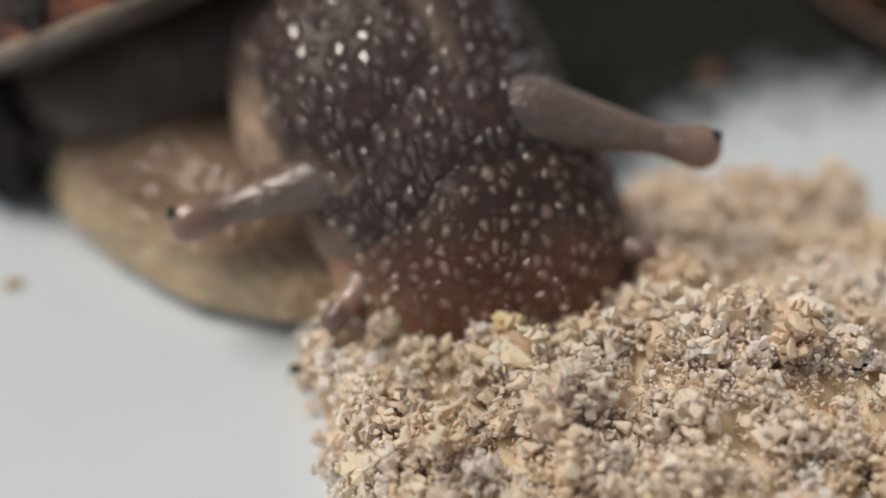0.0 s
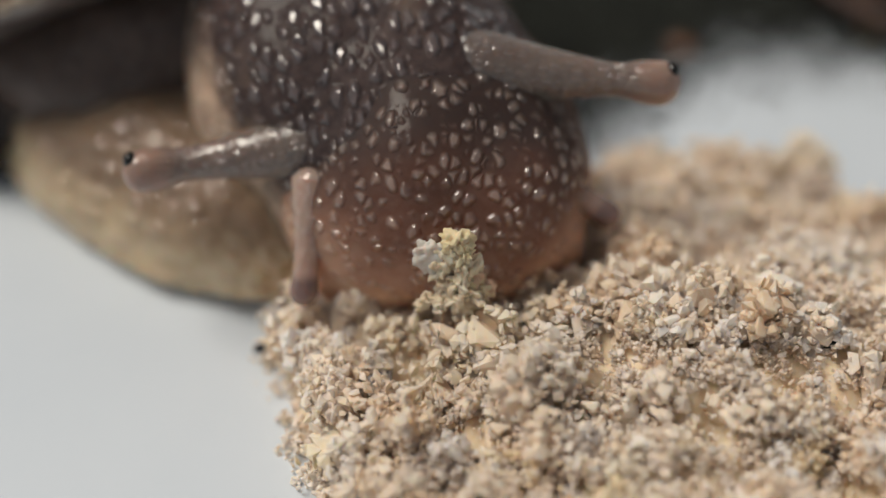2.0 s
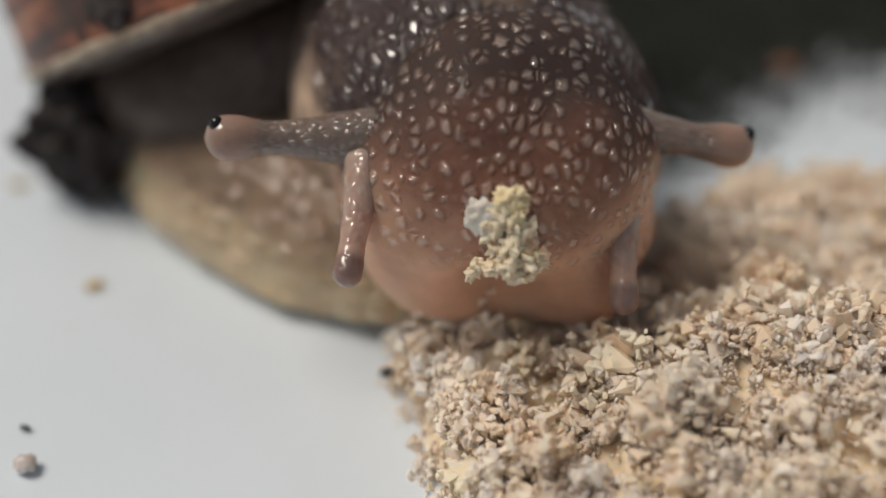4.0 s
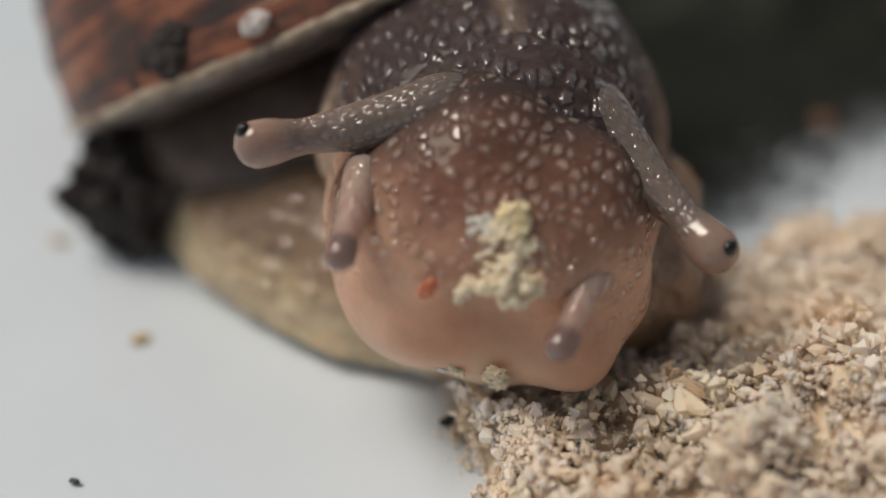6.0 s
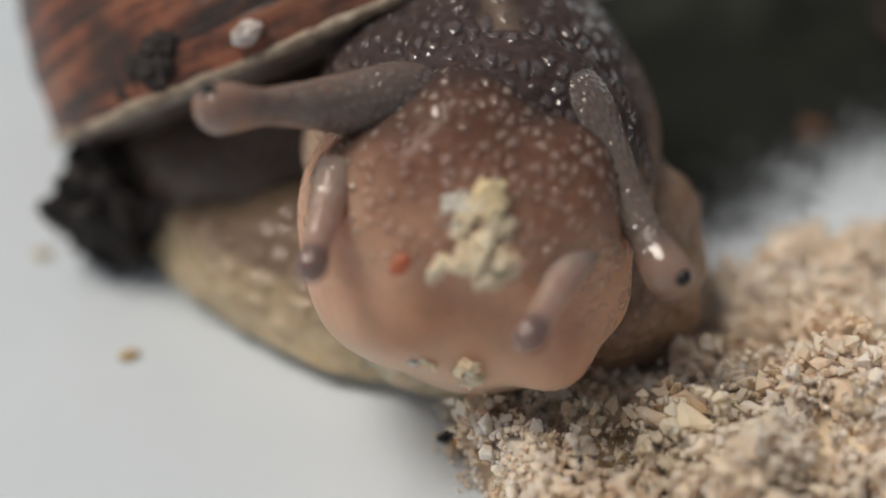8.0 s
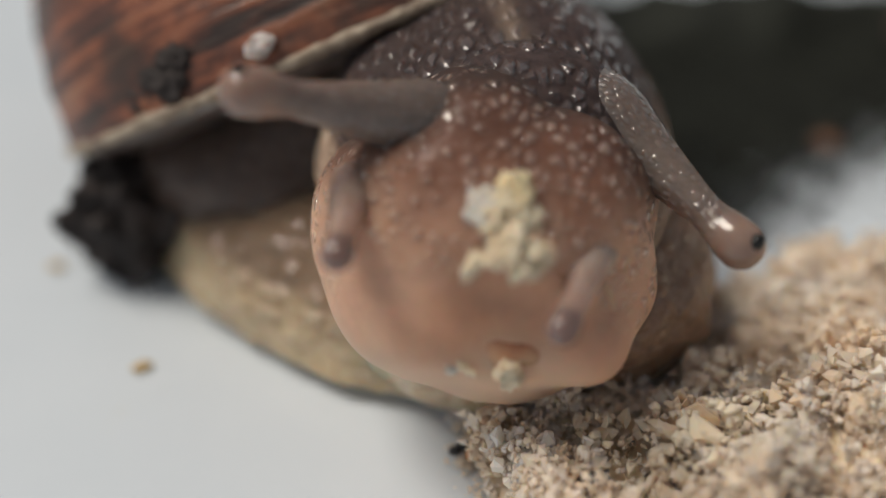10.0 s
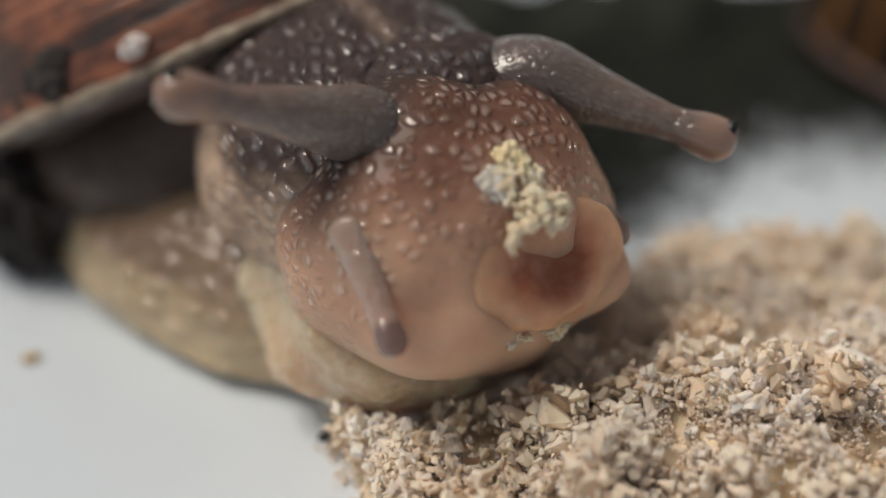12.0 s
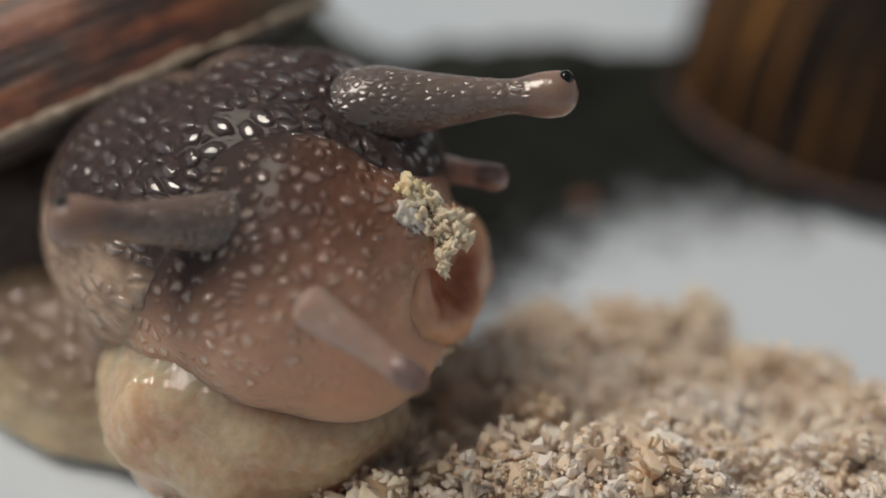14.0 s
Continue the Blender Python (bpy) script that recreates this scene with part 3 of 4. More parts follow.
    for _ in range(2):
        stalk = part("eye_tentacle", feeler("eye_tentacle", SKIN_TENT, 0.88, 0.19, 0.045, 0.067, 0.030, 1.0, 0.24), snail, "grey tentacle with a round pinkish tip")
        v, f = rock(3, (0.027, 0.022, 0.027), 0.05, 2)
        e = part("eye", to_mesh("eye", v, f, EYE), stalk, "small black eye")
        e.matrix_basis = P(0, 0.846, 0.046)
        stalks.append(stalk)
    feelers = []
    for _ in range(2):
        feelers.append(part("feeler", feeler("feeler", SKIN_FEEL, 0.42, 0.070, 0.034, 0.043, 0.03, 0.75), snail, "short mouth feeler with a dark rounded tip"))
    return snail, neck, nape, sole, side, head, m, jaw, corner, stalks, feelers


snail, neck, nape, sole, body_side, head, mouth, jaw, corner, stalks, feelers = build_snail()


# ---- food stuck on the snail's lip ----
def build_food(small, label):
    rnd = random.Random(9)
    base = new("food_clump")
    tagged(base, label, "crumb")
    # place, half sizes and colour of the pieces: a white flake, a yellow piece above, a stem and a wide foot
    spots = [(-0.08, 0.01, 0.07, 0.055, 0.020, 0.055, 2), (-0.04, 0.0, 0.03, 0.030, 0.020, 0.030, 0), (0.0, 0.0, 0.135, 0.038, 0.026, 0.034, 1), (0.025, -0.01, 0.085, 0.022, 0.024, 0.034, 1),
             (0.02, -0.01, 0.03, 0.024, 0.026, 0.040, 0), (0.01, -0.02, -0.03, 0.030, 0.030, 0.034, 0), (0.07, 0.0, -0.03, 0.022, 0.018, 0.026, 3), (0.055, -0.02, -0.075, 0.034, 0.030, 0.026, 0),
             (0.0, -0.03, -0.085, 0.034, 0.030, 0.026, 0), (0.095, -0.01, -0.09, 0.026, 0.022, 0.024, 0), (-0.05, -0.02, -0.10, 0.024, 0.022, 0.018, 0), (-0.10, -0.01, -0.115, 0.018, 0.018, 0.024, 0),
             (0.03, -0.03, -0.13, 0.022, 0.018, 0.020, 0), (-0.12, 0.0, -0.14, 0.012, 0.012, 0.018, 0), (0.07, -0.02, -0.125, 0.014, 0.014, 0.018, 0), (-0.02, 0.0, 0.085, 0.030, 0.022, 0.034, 0), (0.055, 0.0, 0.03, 0.030, 0.022, 0.034, 0), (-0.03, 0.0, -0.045, 0.032, 0.024, 0.034, 0), (0.08, 0.0, -0.06, 0.030, 0.022, 0.030, 1), (0.115, -0.01, -0.05, 0.012, 0.012, 0.016, 3)]
    if small:
        spots = [(0.0, 0.0, 0.03, 0.026, 0.016, 0.034, 0), (0.02, 0.0, -0.02, 0.024, 0.018, 0.026, 0), (-0.02, 0.0, 0.0, 0.018, 0.014, 0.016, 0), (-0.15, 0.01, 0.02, 0.016, 0.010, 0.012, 0),
                 (-0.18, 0.01, 0.0, 0.020, 0.012, 0.016, 2), (-0.21, 0.02, 0.02, 0.014, 0.010, 0.010, 0), (0.01, 0.0, -0.05, 0.014, 0.012, 0.014, 0), (-0.12, 0.0, 0.01, 0.010, 0.008, 0.010, 0)]
    for i, (x, y, z, rx, ry, rz, tone) in enumerate(spots):
        v, f = rock(i + 31, (rx * (0.85 if tone == 2 else 1), ry, rz), 0.55 if tone == 2 else 0.9, 4, 2.0)
        v = [Vector(p) + Vector(p).normalized() * (0.4 if tone == 2 else 1.0) * (0.017 * (0.35 - noise.voronoi((Vector(p) + Vector((x, y, z))) * 30)[0][0] ** 2) + 0.008 * (0.35 - noise.voronoi(Vector(p) * 80)[0][0] ** 2)) for p in v]
        ob = part("crumb", to_mesh("crumb", v, f, (FOOD_WHITE, HUSK_PALE, FLAKE_WHITE, CRUMB_PINK)[tone]), base)
        ob.matrix_basis = P(x * 0.85, y, z * 0.82, 0, 30 * (rnd.random() - 0.5), 40 * (rnd.random() - 0.5))
    return base


FOOD_WHITE = plain("cream_crumb", (0.78, 0.60, 0.40), (0.90, 0.79, 0.61), 16, 0.7, 0.7, 0.015, 0.3)
HUSK_PALE = plain("pale_yellow_crumb", (0.82, 0.62, 0.33), (0.90, 0.78, 0.55), 14, 0.7, 0.6, 0.012, 0.3)
FLAKE_WHITE = plain("white_flake_crumb", (0.58, 0.53, 0.46), (0.76, 0.72, 0.66), 18, 0.55, 0.6, 0.010, 0.3)
CRUMB_PINK = plain("pinkish_crumb", (0.74, 0.46, 0.32), (0.86, 0.62, 0.46), 18, 0.65, 0.6, 0.010, 0.3)
food = build_food(False, "pale yellow crumb clump stuck to the snail's upper lip")
lip_crumb = build_food(True, "few white crumbs stuck to the snail's lower lip")


# ---- things beside the snail ----
def grain(name, seed, radii, rough, mat, m, label, category, sub=3, scale=1.8, group=""):
    v, f = rock(seed, radii, rough, sub, scale)
    return thing(name, to_mesh(name, v, f, mat, smooth=sub > 2), m, label, category, group)


def soil_lump():
    v, f = rock(12, (0.19, 0.17, 0.23), 0.45, 5, 2.4)
    out = []
    for p in v:
        d = Vector(p).normalized()
        out.append(Vector(p) + d * (0.022 * noise.noise(Vector(p) * 14) + 0.010 * noise.noise(Vector(p) * 38)))
    lump = thing("soil_lump", to_mesh("soil_lump", out, f, SOIL), P(-1.12, 0.83, 0.21), "black crumbly lump of soil lying under the shell", "soil")
    rnd = random.Random(6)
    shapes = []
    for k in range(5):
        v, f = rock(140 + k, (1, 0.9, 0.8), 0.6, 3, 2.0)
        shapes.append(to_mesh("soil_crumb", v, f, SOIL))
    for _ in range(60):
        p = out[rnd.randrange(len(out))]
        if p.z > -0.15:
            s = 0.012 + 0.026 * rnd.random() ** 1.5
            ob = part("soil_crumb", shapes[rnd.randrange(5)], lump)
            ob.matrix_basis = Matrix.LocRotScale(p * U, Euler((rnd.random() * 6, rnd.random() * 6, 0)), Vector((s, s, s)))
    return lump


soil_lump()
grain("quartz_grain", 5, (0.044, 0.032, 0.042), 0.5, GRAIN, P(-0.568, 0.625, 0.985), "clear white mineral grain stuck on the shell", "grain", 2)
for sd, x, y, z, s in ((61, -0.86, 0.655, 0.86, 0.055), (62, -0.82, 0.66, 0.80, 0.045), (63, -0.90, 0.67, 0.80, 0.05), (64, -0.95, 0.68, 0.78, 0.05), (65, -0.80, 0.66, 0.87, 0.045), (66, -0.83, 0.68, 0.92, 0.04),
                       (67, -0.76, 0.655, 0.82, 0.03), (68, -0.87, 0.675, 0.91, 0.03), (69, -0.99, 0.69, 0.76, 0.03), (70, -0.92, 0.68, 0.85, 0.035)):
    grain("dirt_crumb", sd, (s * 1.15, s * 0.35, s), 0.9, SOIL, P(x, y, z, -30, 0, -20), "black dirt crumb stuck on the shell", "dirt", 4, 2.4, group="dirt on the shell")
grain("husk_speck", 21, (0.034, 0.02, 0.008), 0.4, HUSK, P(-0.992, 0.268, 0.006, 0, 0, 30), "small yellow husk flake on the white table", "husk")
grain("seed_speck", 22, (0.018, 0.009, 0.008), 0.2, SEED, P(-1.046, -0.363, 0.006, 0, 0, -15), "tiny black seed on the white table", "seed")
grain("pale_pebble", 23, (0.035, 0.03, 0.026), 0.3, GRAIN, P(-1.0, -0.51, 0.02), "small pale pebble on the white table", "pebble")
grain("brown_speck", 24, (0.05, 0.045, 0.02), 0.4, RUSTY, P(1.602, 1.688, 0.012), "brown crumb speck on the white table", "crumb")
grain("brown_speck", 25, (0.05, 0.04, 0.02), 0.4, HUSK, P(2.448, 1.83, 0.012), "yellowish crumb speck on the white table", "crumb")
grain("husk_speck", 26, (0.03, 0.02, 0.008), 0.4, HUSK, P(-1.41, 0.81, 0.006), "small yellow husk flake on the white table", "husk")
grain("black_grain", 27, (0.025, 0.018, 0.02), 0.4, SEED, P(0.06, -0.13, 0.05), "black grain at the edge of the crumbs", "grain")
grain("black_grain", 28, (0.018, 0.014, 0.016), 0.4, SEED, P(0.03, -0.14, 0.04), "black grain at the edge of the crumbs", "grain")
ORANGE = plain("orange_crumb", (0.70, 0.24, 0.08), (0.85, 0.40, 0.15), 20, 0.6, sss=0.3)
grain("orange_crumb", 29, (0.022, 0.02, 0.018), 0.4, ORANGE, P(0.085, -0.16, 0.05), "orange crumb at the edge of the heap", "crumb")


FLAKE = plain("grey_flake", (0.20, 0.19, 0.20), (0.36, 0.34, 0.34), 20, 0.5)
WHITE_CHIP = plain("white_chip", (0.80, 0.74, 0.64), (0.90, 0.87, 0.80), 20, 0.6, sss=0.4)
for sd, x, y, mat, word, size in ((71, 0.80, -0.13, SEED, "black", (0.030, 0.010, 0.012)), (72, 0.76, -0.17, SEED, "black", (0.022, 0.010, 0.014)), (73, 0.84, -0.17, SEED, "black", (0.020, 0.012, 0.012)),
                                  (74, 0.74, -0.22, SEED, "black", (0.026, 0.008, 0.008)), (75, 0.42, -0.38, FLAKE, "grey", (0.05, 0.035, 0.02)), (76, 0.62, -0.38, FLAKE, "grey", (0.035, 0.03, 0.02)),
                                  (77, 0.73, -0.12, WHITE_CHIP, "white", (0.014, 0.014, 0.045)), (78, 1.59, 0.80, WHITE_CHIP, "white", (0.04, 0.035, 0.11)), (79, 1.07, 0.30, SEED, "black", (0.022, 0.02, 0.016)),
                                  (80, 2.19, 0.34, SEED, "black", (0.04, 0.025, 0.02)), (81, 2.23, 0.25, FLAKE, "grey", (0.05, 0.04, 0.03)), (82, 0.20, 0.0, SEED, "black", (0.03, 0.012, 0.01)),
                                  (83, 1.70, -0.35, SEED, "black", (0.035, 0.010, 0.010))):
    grain("flake", sd, size, 0.5, mat, P(x, y, heap_height(x, y) + 0.03, sd * 7 % 50, 0, sd * 37 % 180), word + " flake lying among the crumbs", "flake", 2, group="flakes among the crumbs")


# ---- behind: an added dark ridge, shadow bits and a second snail ----
def dark_ridge():
    """A low dark ridge; loose bits thinning towards the snail imitate a soft shadow."""
    rnd = random.Random(15)
    verts, faces = [], []
    nx, ny = 100, 34
    for j in range(ny + 1):
        for i in range(nx + 1):
            x, v = -0.6 + 4.5 * i / nx, j / ny
            y = 2.28 + 0.06 * x + 0.72 * v + 0.08 * noise.noise(Vector((x * 2, v, 0)))
            side = step(0, 0.08, i / nx) * step(1, 0.94, i / nx)
            z = 0.22 * math.sin(math.pi * v) ** 0.8 * side * (1 + 0.5 * noise.noise(Vector((x * 4, y * 4, 1)))) + 0.03 * noise.noise(Vector((x * 12, y * 12, 1))) * math.sin(math.pi * v)
            y += 0.8 * v * step(0.65, 0.2, x)
            verts.append(Vector((x, y, z - 0.012)))
    for j in range(ny):
        for i in range(nx):
            a = j * (nx + 1) + i
            faces.append((a, a + 1, a + nx + 2, a + nx + 1))
    ridge_ob = thing("dark_ridge", to_mesh("dark_ridge", verts, faces, DARK_FAR), Matrix(), "low dark ridge added on the white table", "soil", kind="stuff")
    # scattered dark bits, fading out as the soft edge of a shadow would
    kinds = [shard(rnd, 7) for _ in range(8)]
    verts, faces = [], []
    for _ in range(90000):
        x, y = 0.4 + 3.3 * rnd.random(), 0.9 + 1.6 * rnd.random()
        limit = 1.24 + 0.78 * step(0.75, 1.9, x) + 0.06 * max(0, x - 1.9)
        if rnd.random() > step(limit - 0.88, limit + 0.34, y) ** 1.6 or x > 2.6 and y < 2.2:
            continue
        s = 0.006 + 0.014 * rnd.random() ** 2
        m = Matrix.LocRotScale(Vector((x, y, s * 0.35)), Euler((0.4 * rnd.random(), 0.4 * rnd.random(), rnd.random() * 6.28)), Vector((s, s, s)))
        put(verts, faces, kinds[rnd.randrange(8)], m)
    part("shadow_bits", to_mesh("shadow_bits", verts, faces, DARK_FAR), ridge_ob, "loose dark bits scattered to imitate a soft shadow", kind="stuff")
    return ridge_ob


dark_ridge()


def second_snail():
    base = new("snail")
    base.matrix_world = P(3.33, 2.68, 0)
    tagged(base, "second snail with an ochre and brown striped shell", "snail")
    e1, e2, n = Vector((0.60, -0.80, 0.0)), Vector((0.80, 0.60, 0.0)), Vector((0, 0, -1))
    c = Vector((-0.35, -0.35, 0.16))
    verts, faces, at = spiral_shell(3.2, 2.1, 0.95, 0.80, e1, e2, n, c, -0.5)
    shell = part("shell", to_mesh("shell", verts, faces, SHELL_OCHRE, at), base, "round shell with ochre and dark brown stripes")
    path = rim(0.95, 0.80, e1, e2, c + Vector((0, 0, -0.02)), -0.3, math.pi + 0.3)
    v, f = tube(path, [0.03 + 0.01 * noise.noise(p * 4) for p in path], 10)
    part("shell_lip", to_mesh("shell_lip", v, f, LIP_DARK), shell, "brownish pink rim of the shell")
    body = part("foot", blob("foot", SKIN_NECK, (0.62, 0.85, 0.24), 60, 60, foot_shape), base, "dark foot tucked under the shell")
    body.matrix_basis = P(-0.15, -0.1, 0.055, 0, 0, 40)
    return base


second_snail()


# ---- what moves ----
def aim(tip, root, length):
    """The pose, in the snail's space, of a stalk along +y whose tip is given and which comes from root; its +z stays upmost."""
    tip, root = Vector(tip) - BASE, Vector(root) - BASE
    y = (tip - root).normalized()
    x = y.cross(Vector((0, 0, 1))).normalized()
    z = x.cross(y)
    m = Matrix((x, y, z)).transposed().to_4x4()
    m.translation = (tip - y * length) * U
    return m


def motions():
    # head: seconds, place, turn to its left, nod down, lean
    plan = (
        (0, 0.599, 0.300, 0.221, 8, 24, 0),
        (0.5, 0.537, 0.300, 0.244, 8, 22, 0),
        (1, 0.527, 0.300, 0.252, 8, 20, 0),
        (1.5, 0.571, 0.300, 0.301, 7, 17, 0),
        (2, 0.566, 0.300, 0.360, 5, 15, 0),
        (2.5, 0.578, 0.300, 0.379, 3, 13, 0),
        (3, 0.491, 0.300, 0.407, 2, 12, 0),
        (3.5, 0.409, 0.300, 0.478, 1, 8, 0),
        (4.2, 0.355, 0.280, 0.533, 0, 2, 0),
        (6.3, 0.142, 0.200, 0.537, -2, -14, 8),
        (6.5, 0.132, 0.200, 0.538, -2, -16, 8),
        (7, 0.157, 0.200, 0.551, -3, -18, 8),
        (7.5, 0.147, 0.200, 0.551, -3, -19, 8),
        (8.2, 0.102, 0.200, 0.588, -4, -20, 8),
        (10.3, 0.127, 0.170, 0.607, 6, -24, 4),
        (11, 0.248, 0.150, 0.566, 16, -27, 0),
        (11.5, 0.335, 0.180, 0.576, 22, -27, 0),
        (12, 0.400, 0.200, 0.602, 34, -27, 0),
        (12.5, 0.410, 0.230, 0.608, 46, -25, 0),
        (13, 0.444, 0.250, 0.664, 54, -23, 0),
        (13.5, 0.487, 0.260, 0.717, 60, -22, 0),
        (14, 0.517, 0.270, 0.697, 66, -22, 0),
    )
    # neck and front of the foot: seconds, place, nod, turn
    times = [row[0] for row in plan]
    poses = [in_snail(x, y, z) @ pose(0, 0, 0, 0, 0, yaw) @ pose(0, 0, 0, nod, 0, 0) @ pose(0, 0, 0, 0, lean, 0) for t, x, y, z, yaw, nod, lean in plan]
    heads = list(zip(times, poses))
    walk(head, heads)
    walk(mouth, [(t, P(0.07, y, -0.10)) for t, y in ((0.0, -0.20), (6.3, -0.20), (8.2, -0.20), (9.3, -0.25), (10.3, -0.39), (10.8, -0.41), (12.0, -0.41), (13.0, -0.415), (14.0, -0.415))])
    walk(jaw, [(t, P(-0.12, y, 0.03)) for t, y in ((0.0, -0.30), (6.6, -0.32), (7.0, -0.475), (7.6, -0.465), (7.9, -0.36), (10.4, -0.36), (10.8, -0.47), (11.5, -0.465), (12.0, -0.36), (12.7, -0.36), (13.1, -0.46), (13.6, -0.36), (14.0, -0.36))])
    rise = {0.0: 0.02, 0.5: 0.02, 1.0: 0.02, 1.5: 0.03, 2.0: 0.03, 2.5: 0.03, 3.0: 0.02, 3.5: 0.0, 4.2: -0.02}
    walk(corner, [(t, P(-0.17, y, 0.0, 0, 25, 0)) for t, y in ((0.0, -0.32), (4.5, -0.32), (6.0, -0.475), (8.2, -0.475), (9.6, -0.34), (14.0, -0.34))])
    walk(food, [(t, P(*BASE) @ m @ P(0.02, -0.46, 0.165 + rise.get(t, -0.055), -20)) for t, m in heads])
    walk(lip_crumb, [(t, P(*BASE) @ m @ P(0.06, -0.385, -0.30, 35)) for t, m in heads])
    walk(neck, [(t, in_snail(x, y, z, nod, 0, turn)) for t, x, y, z, nod, turn in (
        (0.0, 0.31, 0.72, 0.52, 18, 22), (3.0, 0.27, 0.72, 0.55, 16, 18), (4.2, 0.23, 0.70, 0.58, 12, 12), (6.3, 0.16, 0.66, 0.62, 5, 0),
        (8.2, 0.15, 0.66, 0.63, 4, 0), (11.0, 0.15, 0.64, 0.62, 4, 4), (12.0, 0.15, 0.62, 0.62, 2, 20), (13.0, 0.20, 0.59, 0.65, 0, 34), (14.0, 0.24, 0.56, 0.67, -4, 44))])
    walk(nape, [(t, in_snail(x, y, z, nod, 0, turn)) for t, x, y, z, nod, turn in (
        (0.0, 0.46, 0.50, 0.415, 20, 14), (3.0, 0.43, 0.49, 0.50, 14, 10), (4.2, 0.37, 0.47, 0.54, 8, 6), (6.3, 0.17, 0.44, 0.60, -4, 0), (8.2, 0.16, 0.44, 0.62, -8, 0),
        (11.0, 0.22, 0.44, 0.62, -10, 10), (12.0, 0.33, 0.46, 0.63, -10, 26), (12.5, 0.40, 0.48, 0.64, -10, 36), (13.0, 0.42, 0.50, 0.69, -10, 42), (14.0, 0.42, 0.52, 0.79, -10, 54))])
    walk(sole, [(t, in_snail(x + 0.11 * math.sin(radians(turn)), y - 0.11 * math.cos(radians(turn)), z, nod, lean, turn)) for t, x, y, z, nod, lean, turn in (
        (0.0, 0.40, 0.74, 0.08, 0, 0, 20), (3.0, 0.34, 0.72, 0.08, 0, 0, 15), (4.2, 0.26, 0.66, 0.12, 0, 0, 10), (6.3, 0.10, 0.62, 0.20, 0, 0, 0),
        (8.2, 0.07, 0.61, 0.21, 0, 0, 0), (11.0, 0.09, 0.53, 0.25, 0, 0, 8), (12.0, 0.14, 0.43, 0.28, 0, 0, 25), (13.0, 0.14, 0.32, 0.34, 0, 0, 50), (14.0, 0.18, 0.22, 0.34, 0, 0, 62))])
    walk(body_side, [(t, in_snail(x, y, z, 0, 0, turn)) for t, x, y, z, turn in (
        (0.0, 0.50, 0.66, 0.22, 20), (3.0, 0.46, 0.64, 0.24, 15), (4.2, 0.44, 0.58, 0.26, 10), (6.3, 0.48, 0.46, 0.32, 0),
        (8.2, 0.48, 0.45, 0.32, 0), (11.0, 0.44, 0.48, 0.32, 5), (12.0, 0.40, 0.52, 0.33, 15), (14.0, 0.36, 0.56, 0.36, 30))])
    right = [
        (1.310, 0.300, 0.609), (1.273, 0.300, 0.628), (1.260, 0.300, 0.672), (1.275, 0.300, 0.740), (1.255, 0.300, 0.762), (1.230, 0.300, 0.756),
        (1.182, 0.280, 0.696), (1.147, 0.270, 0.634), (1.084, 0.250, 0.653), (0.718, -0.140, 0.685), (0.705, -0.140, 0.694), (0.719, -0.140, 0.640),
        (0.714, -0.140, 0.676), (0.623, -0.180, 0.655), (0.845, -0.050, 0.731), (1.001, 0.000, 0.694), (1.154, 0.200, 0.775), (1.229, 0.280, 0.849),
        (1.251, 0.330, 0.923), (1.281, 0.360, 1.037), (1.270, 0.360, 1.220), (1.255, 0.350, 1.257),
    ]
    left = [
        (-0.328, 0.100, 0.423), (-0.381, 0.100, 0.517), (-0.407, 0.100, 0.529), (-0.355, 0.100, 0.478), (-0.327, 0.100, 0.541), (-0.299, 0.100, 0.502),
        (-0.350, 0.100, 0.549), (-0.422, 0.100, 0.674), (-0.448, 0.100, 0.781), (-0.527, 0.050, 0.907), (-0.533, 0.050, 0.907), (-0.527, 0.050, 0.902),
        (-0.546, 0.000, 1.005), (-0.579, 0.000, 1.110), (-0.506, -0.050, 1.210), (-0.433, -0.100, 1.168), (-0.357, -0.100, 1.207), (-0.287, -0.120, 1.239),
        (-0.250, -0.120, 1.213), (-0.207, -0.100, 1.188), (-0.146, -0.100, 1.196), (-0.085, -0.100, 1.123),
    ]
    low_left = [
        (0.157, -0.140, 0.247), (0.135, -0.140, 0.197), (0.098, -0.140, 0.160), (0.154, -0.140, 0.231), (0.181, -0.140, 0.273), (0.220, -0.140, 0.245),
        (0.088, -0.160, 0.320), (-0.030, -0.180, 0.447), (-0.071, -0.220, 0.530), (-0.270, -0.270, 0.777), (-0.272, -0.270, 0.780), (-0.291, -0.270, 0.756),
        (-0.311, -0.270, 0.766), (-0.307, -0.280, 0.788), (-0.257, -0.320, 0.888), (-0.151, -0.340, 0.745), (0.022, -0.370, 0.704), (0.270, -0.400, 0.644),
        (0.445, -0.400, 0.666), (0.567, -0.390, 0.736), (0.698, -0.380, 0.814), (0.826, -0.380, 0.819),
    ]
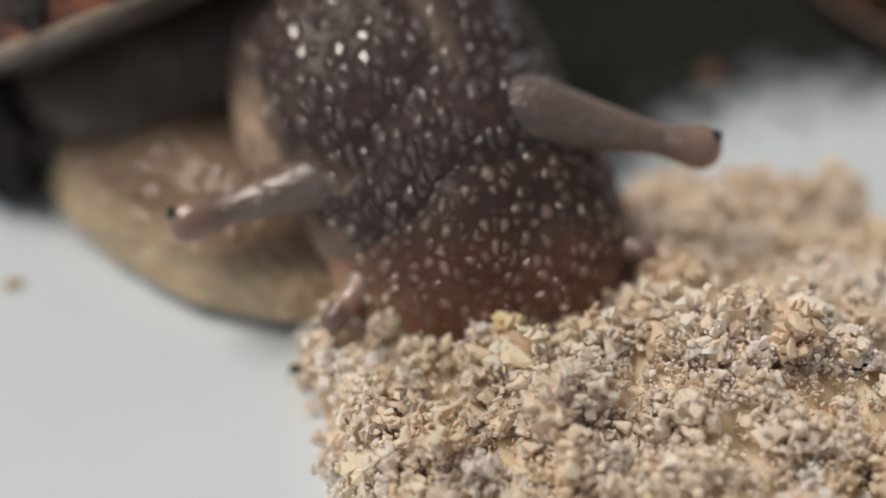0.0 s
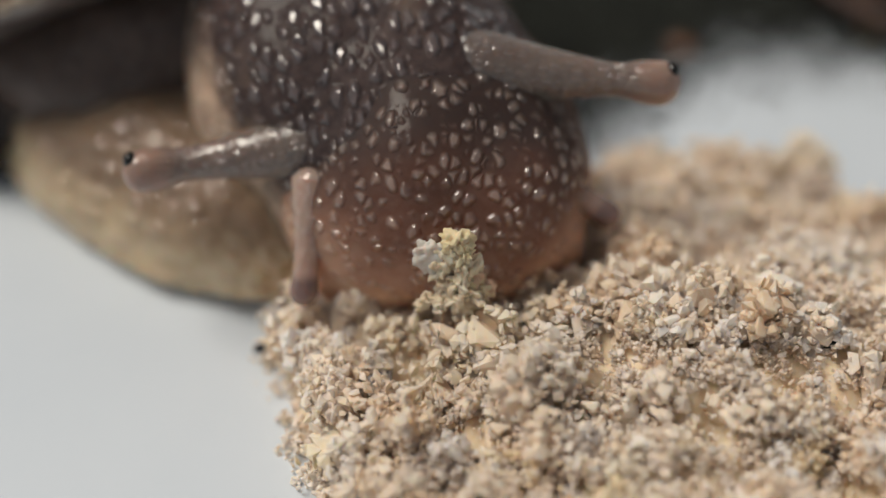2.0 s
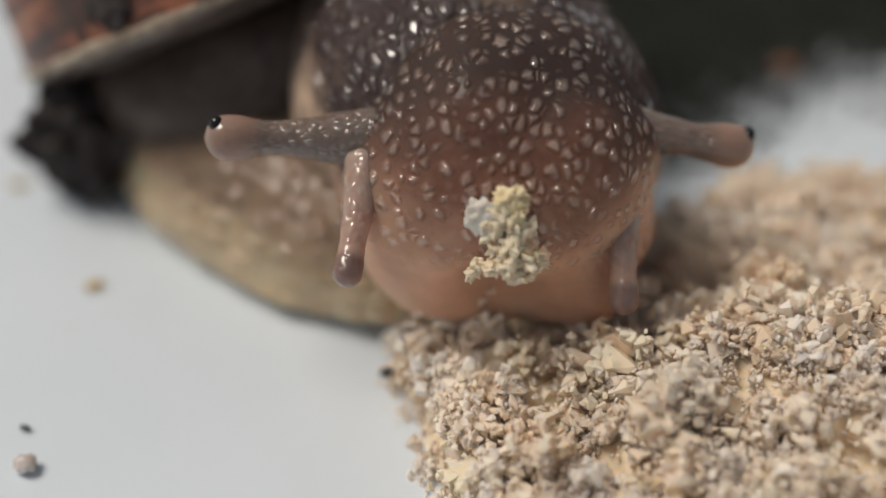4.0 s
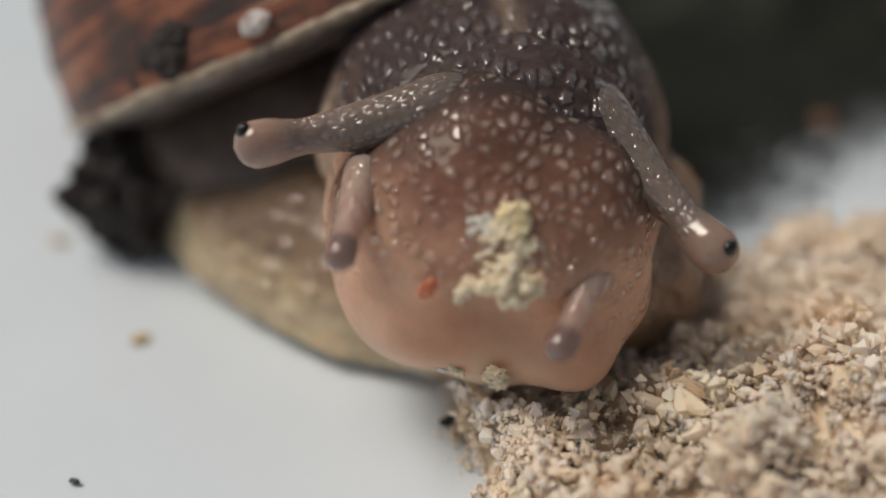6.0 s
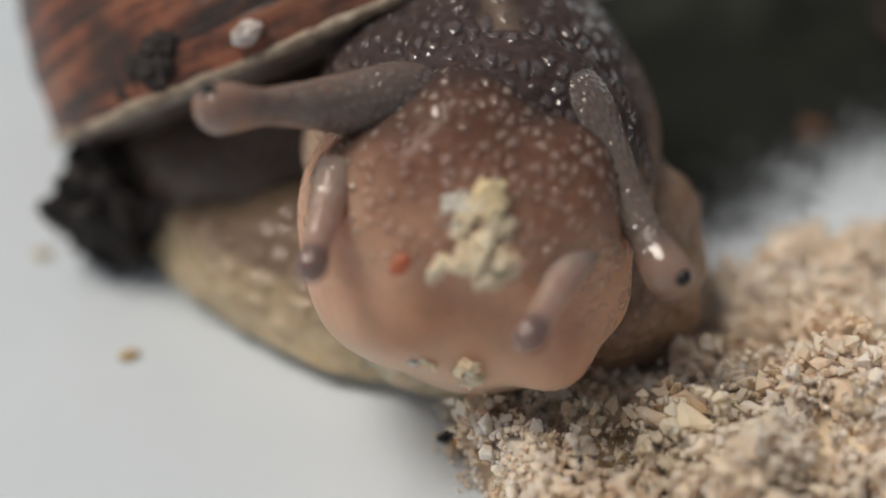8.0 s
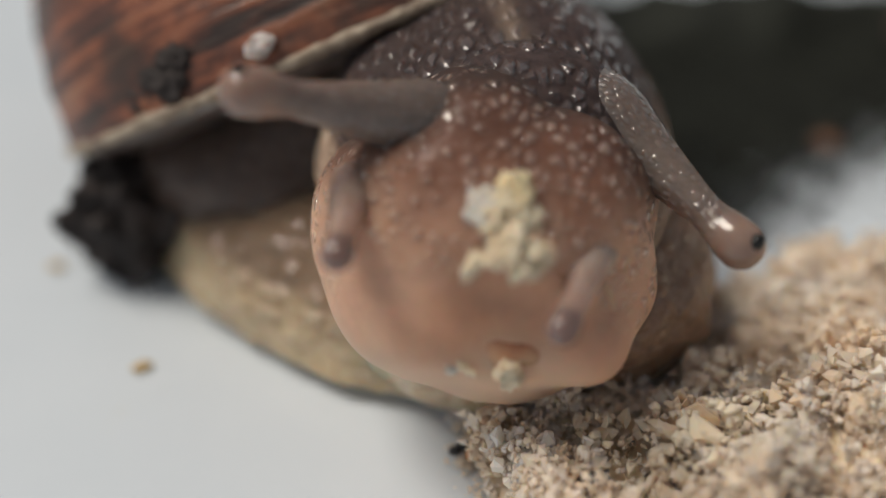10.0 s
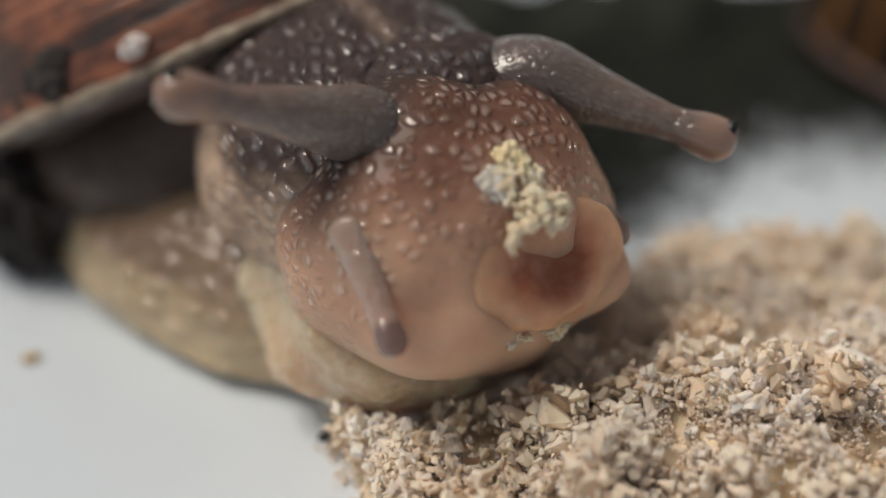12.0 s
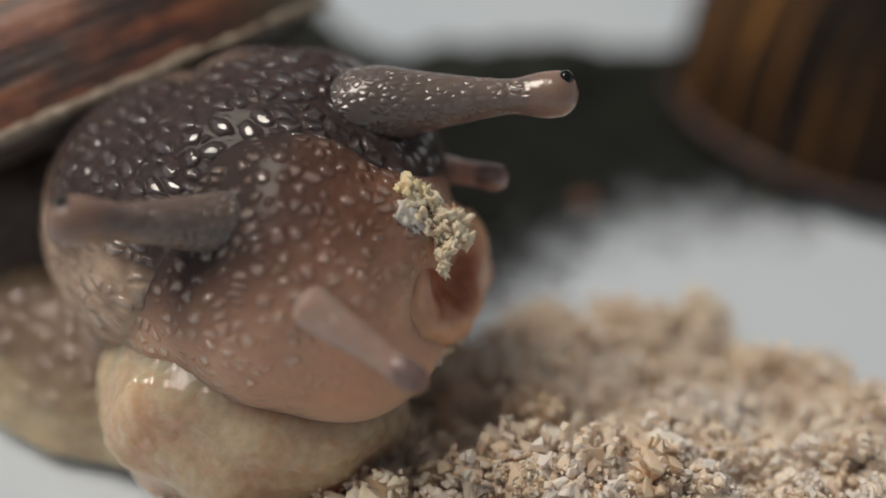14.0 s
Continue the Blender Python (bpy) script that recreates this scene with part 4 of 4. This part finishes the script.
    low_right = [
        (1.137, 0.120, 0.330), (1.090, 0.120, 0.320), (1.098, 0.120, 0.257), (1.120, 0.120, 0.327), (1.108, 0.120, 0.386), (1.107, 0.060, 0.390),
        (0.954, -0.100, 0.341), (0.808, -0.120, 0.357), (0.711, -0.200, 0.396), (0.283, -0.380, 0.561), (0.266, -0.380, 0.568), (0.342, -0.400, 0.599),
        (0.344, -0.415, 0.672), (0.205, -0.435, 0.697), (0.327, -0.390, 0.725), (0.609, -0.170, 0.537), (0.819, 0.070, 0.513), (0.917, 0.100, 0.627),
        (0.979, 0.220, 0.687), (1.053, 0.300, 0.798), (1.082, 0.350, 0.927), (1.082, 0.380, 0.954),
    ]
    # where the eye stalks come out of the head: seconds, then the place for the left and for the right one
    roots = ((0.5, (0.15, 0.24, 0.52), (0.70, 0.35, 0.71)), (3.0, (0.14, 0.18, 0.60), (0.65, 0.35, 0.81)), (4.2, (0.03, 0.19, 0.72), (0.52, 0.23, 0.75)),
             (6.5, (-0.07, 0.21, 0.97), (0.45, 0.27, 0.86)), (8.2, (-0.12, 0.25, 0.97), (0.39, 0.29, 0.92)), (11.0, (0.02, 0.16, 0.98), (0.53, 0.33, 0.885)),
             (12.0, (0.18, 0.12, 1.00), (0.69, 0.42, 0.99)), (13.0, (0.23, 0.06, 0.98), (0.65, 0.48, 1.03)), (14.0, (0.32, 0.08, 0.99), (0.607, 0.46, 1.15)))

    def root_at(t, side):
        t = max(roots[0][0], min(roots[-1][0], t))
        for a, b in zip(roots, roots[1:]):
            if t <= b[0]:
                return Vector(a[side]).lerp(Vector(b[side]), (t - a[0]) / (b[0] - a[0]))

    for side, tips in ((1, left), (2, right)):
        walk(stalks[side - 1], [(t, aim(tip, root_at(t, side), 0.84)) for t, tip in zip(times, tips)])
    for ob, tips, root in ((feelers[0], low_left, (-0.39, -0.20, 0.18)), (feelers[1], low_right, (0.36, -0.12, 0.17))):
        walk(ob, [(t, aim(tip, (m @ (Vector(root) * U)) / U + BASE, 0.39)) for (t, m), tip in zip(heads, tips)])


motions()
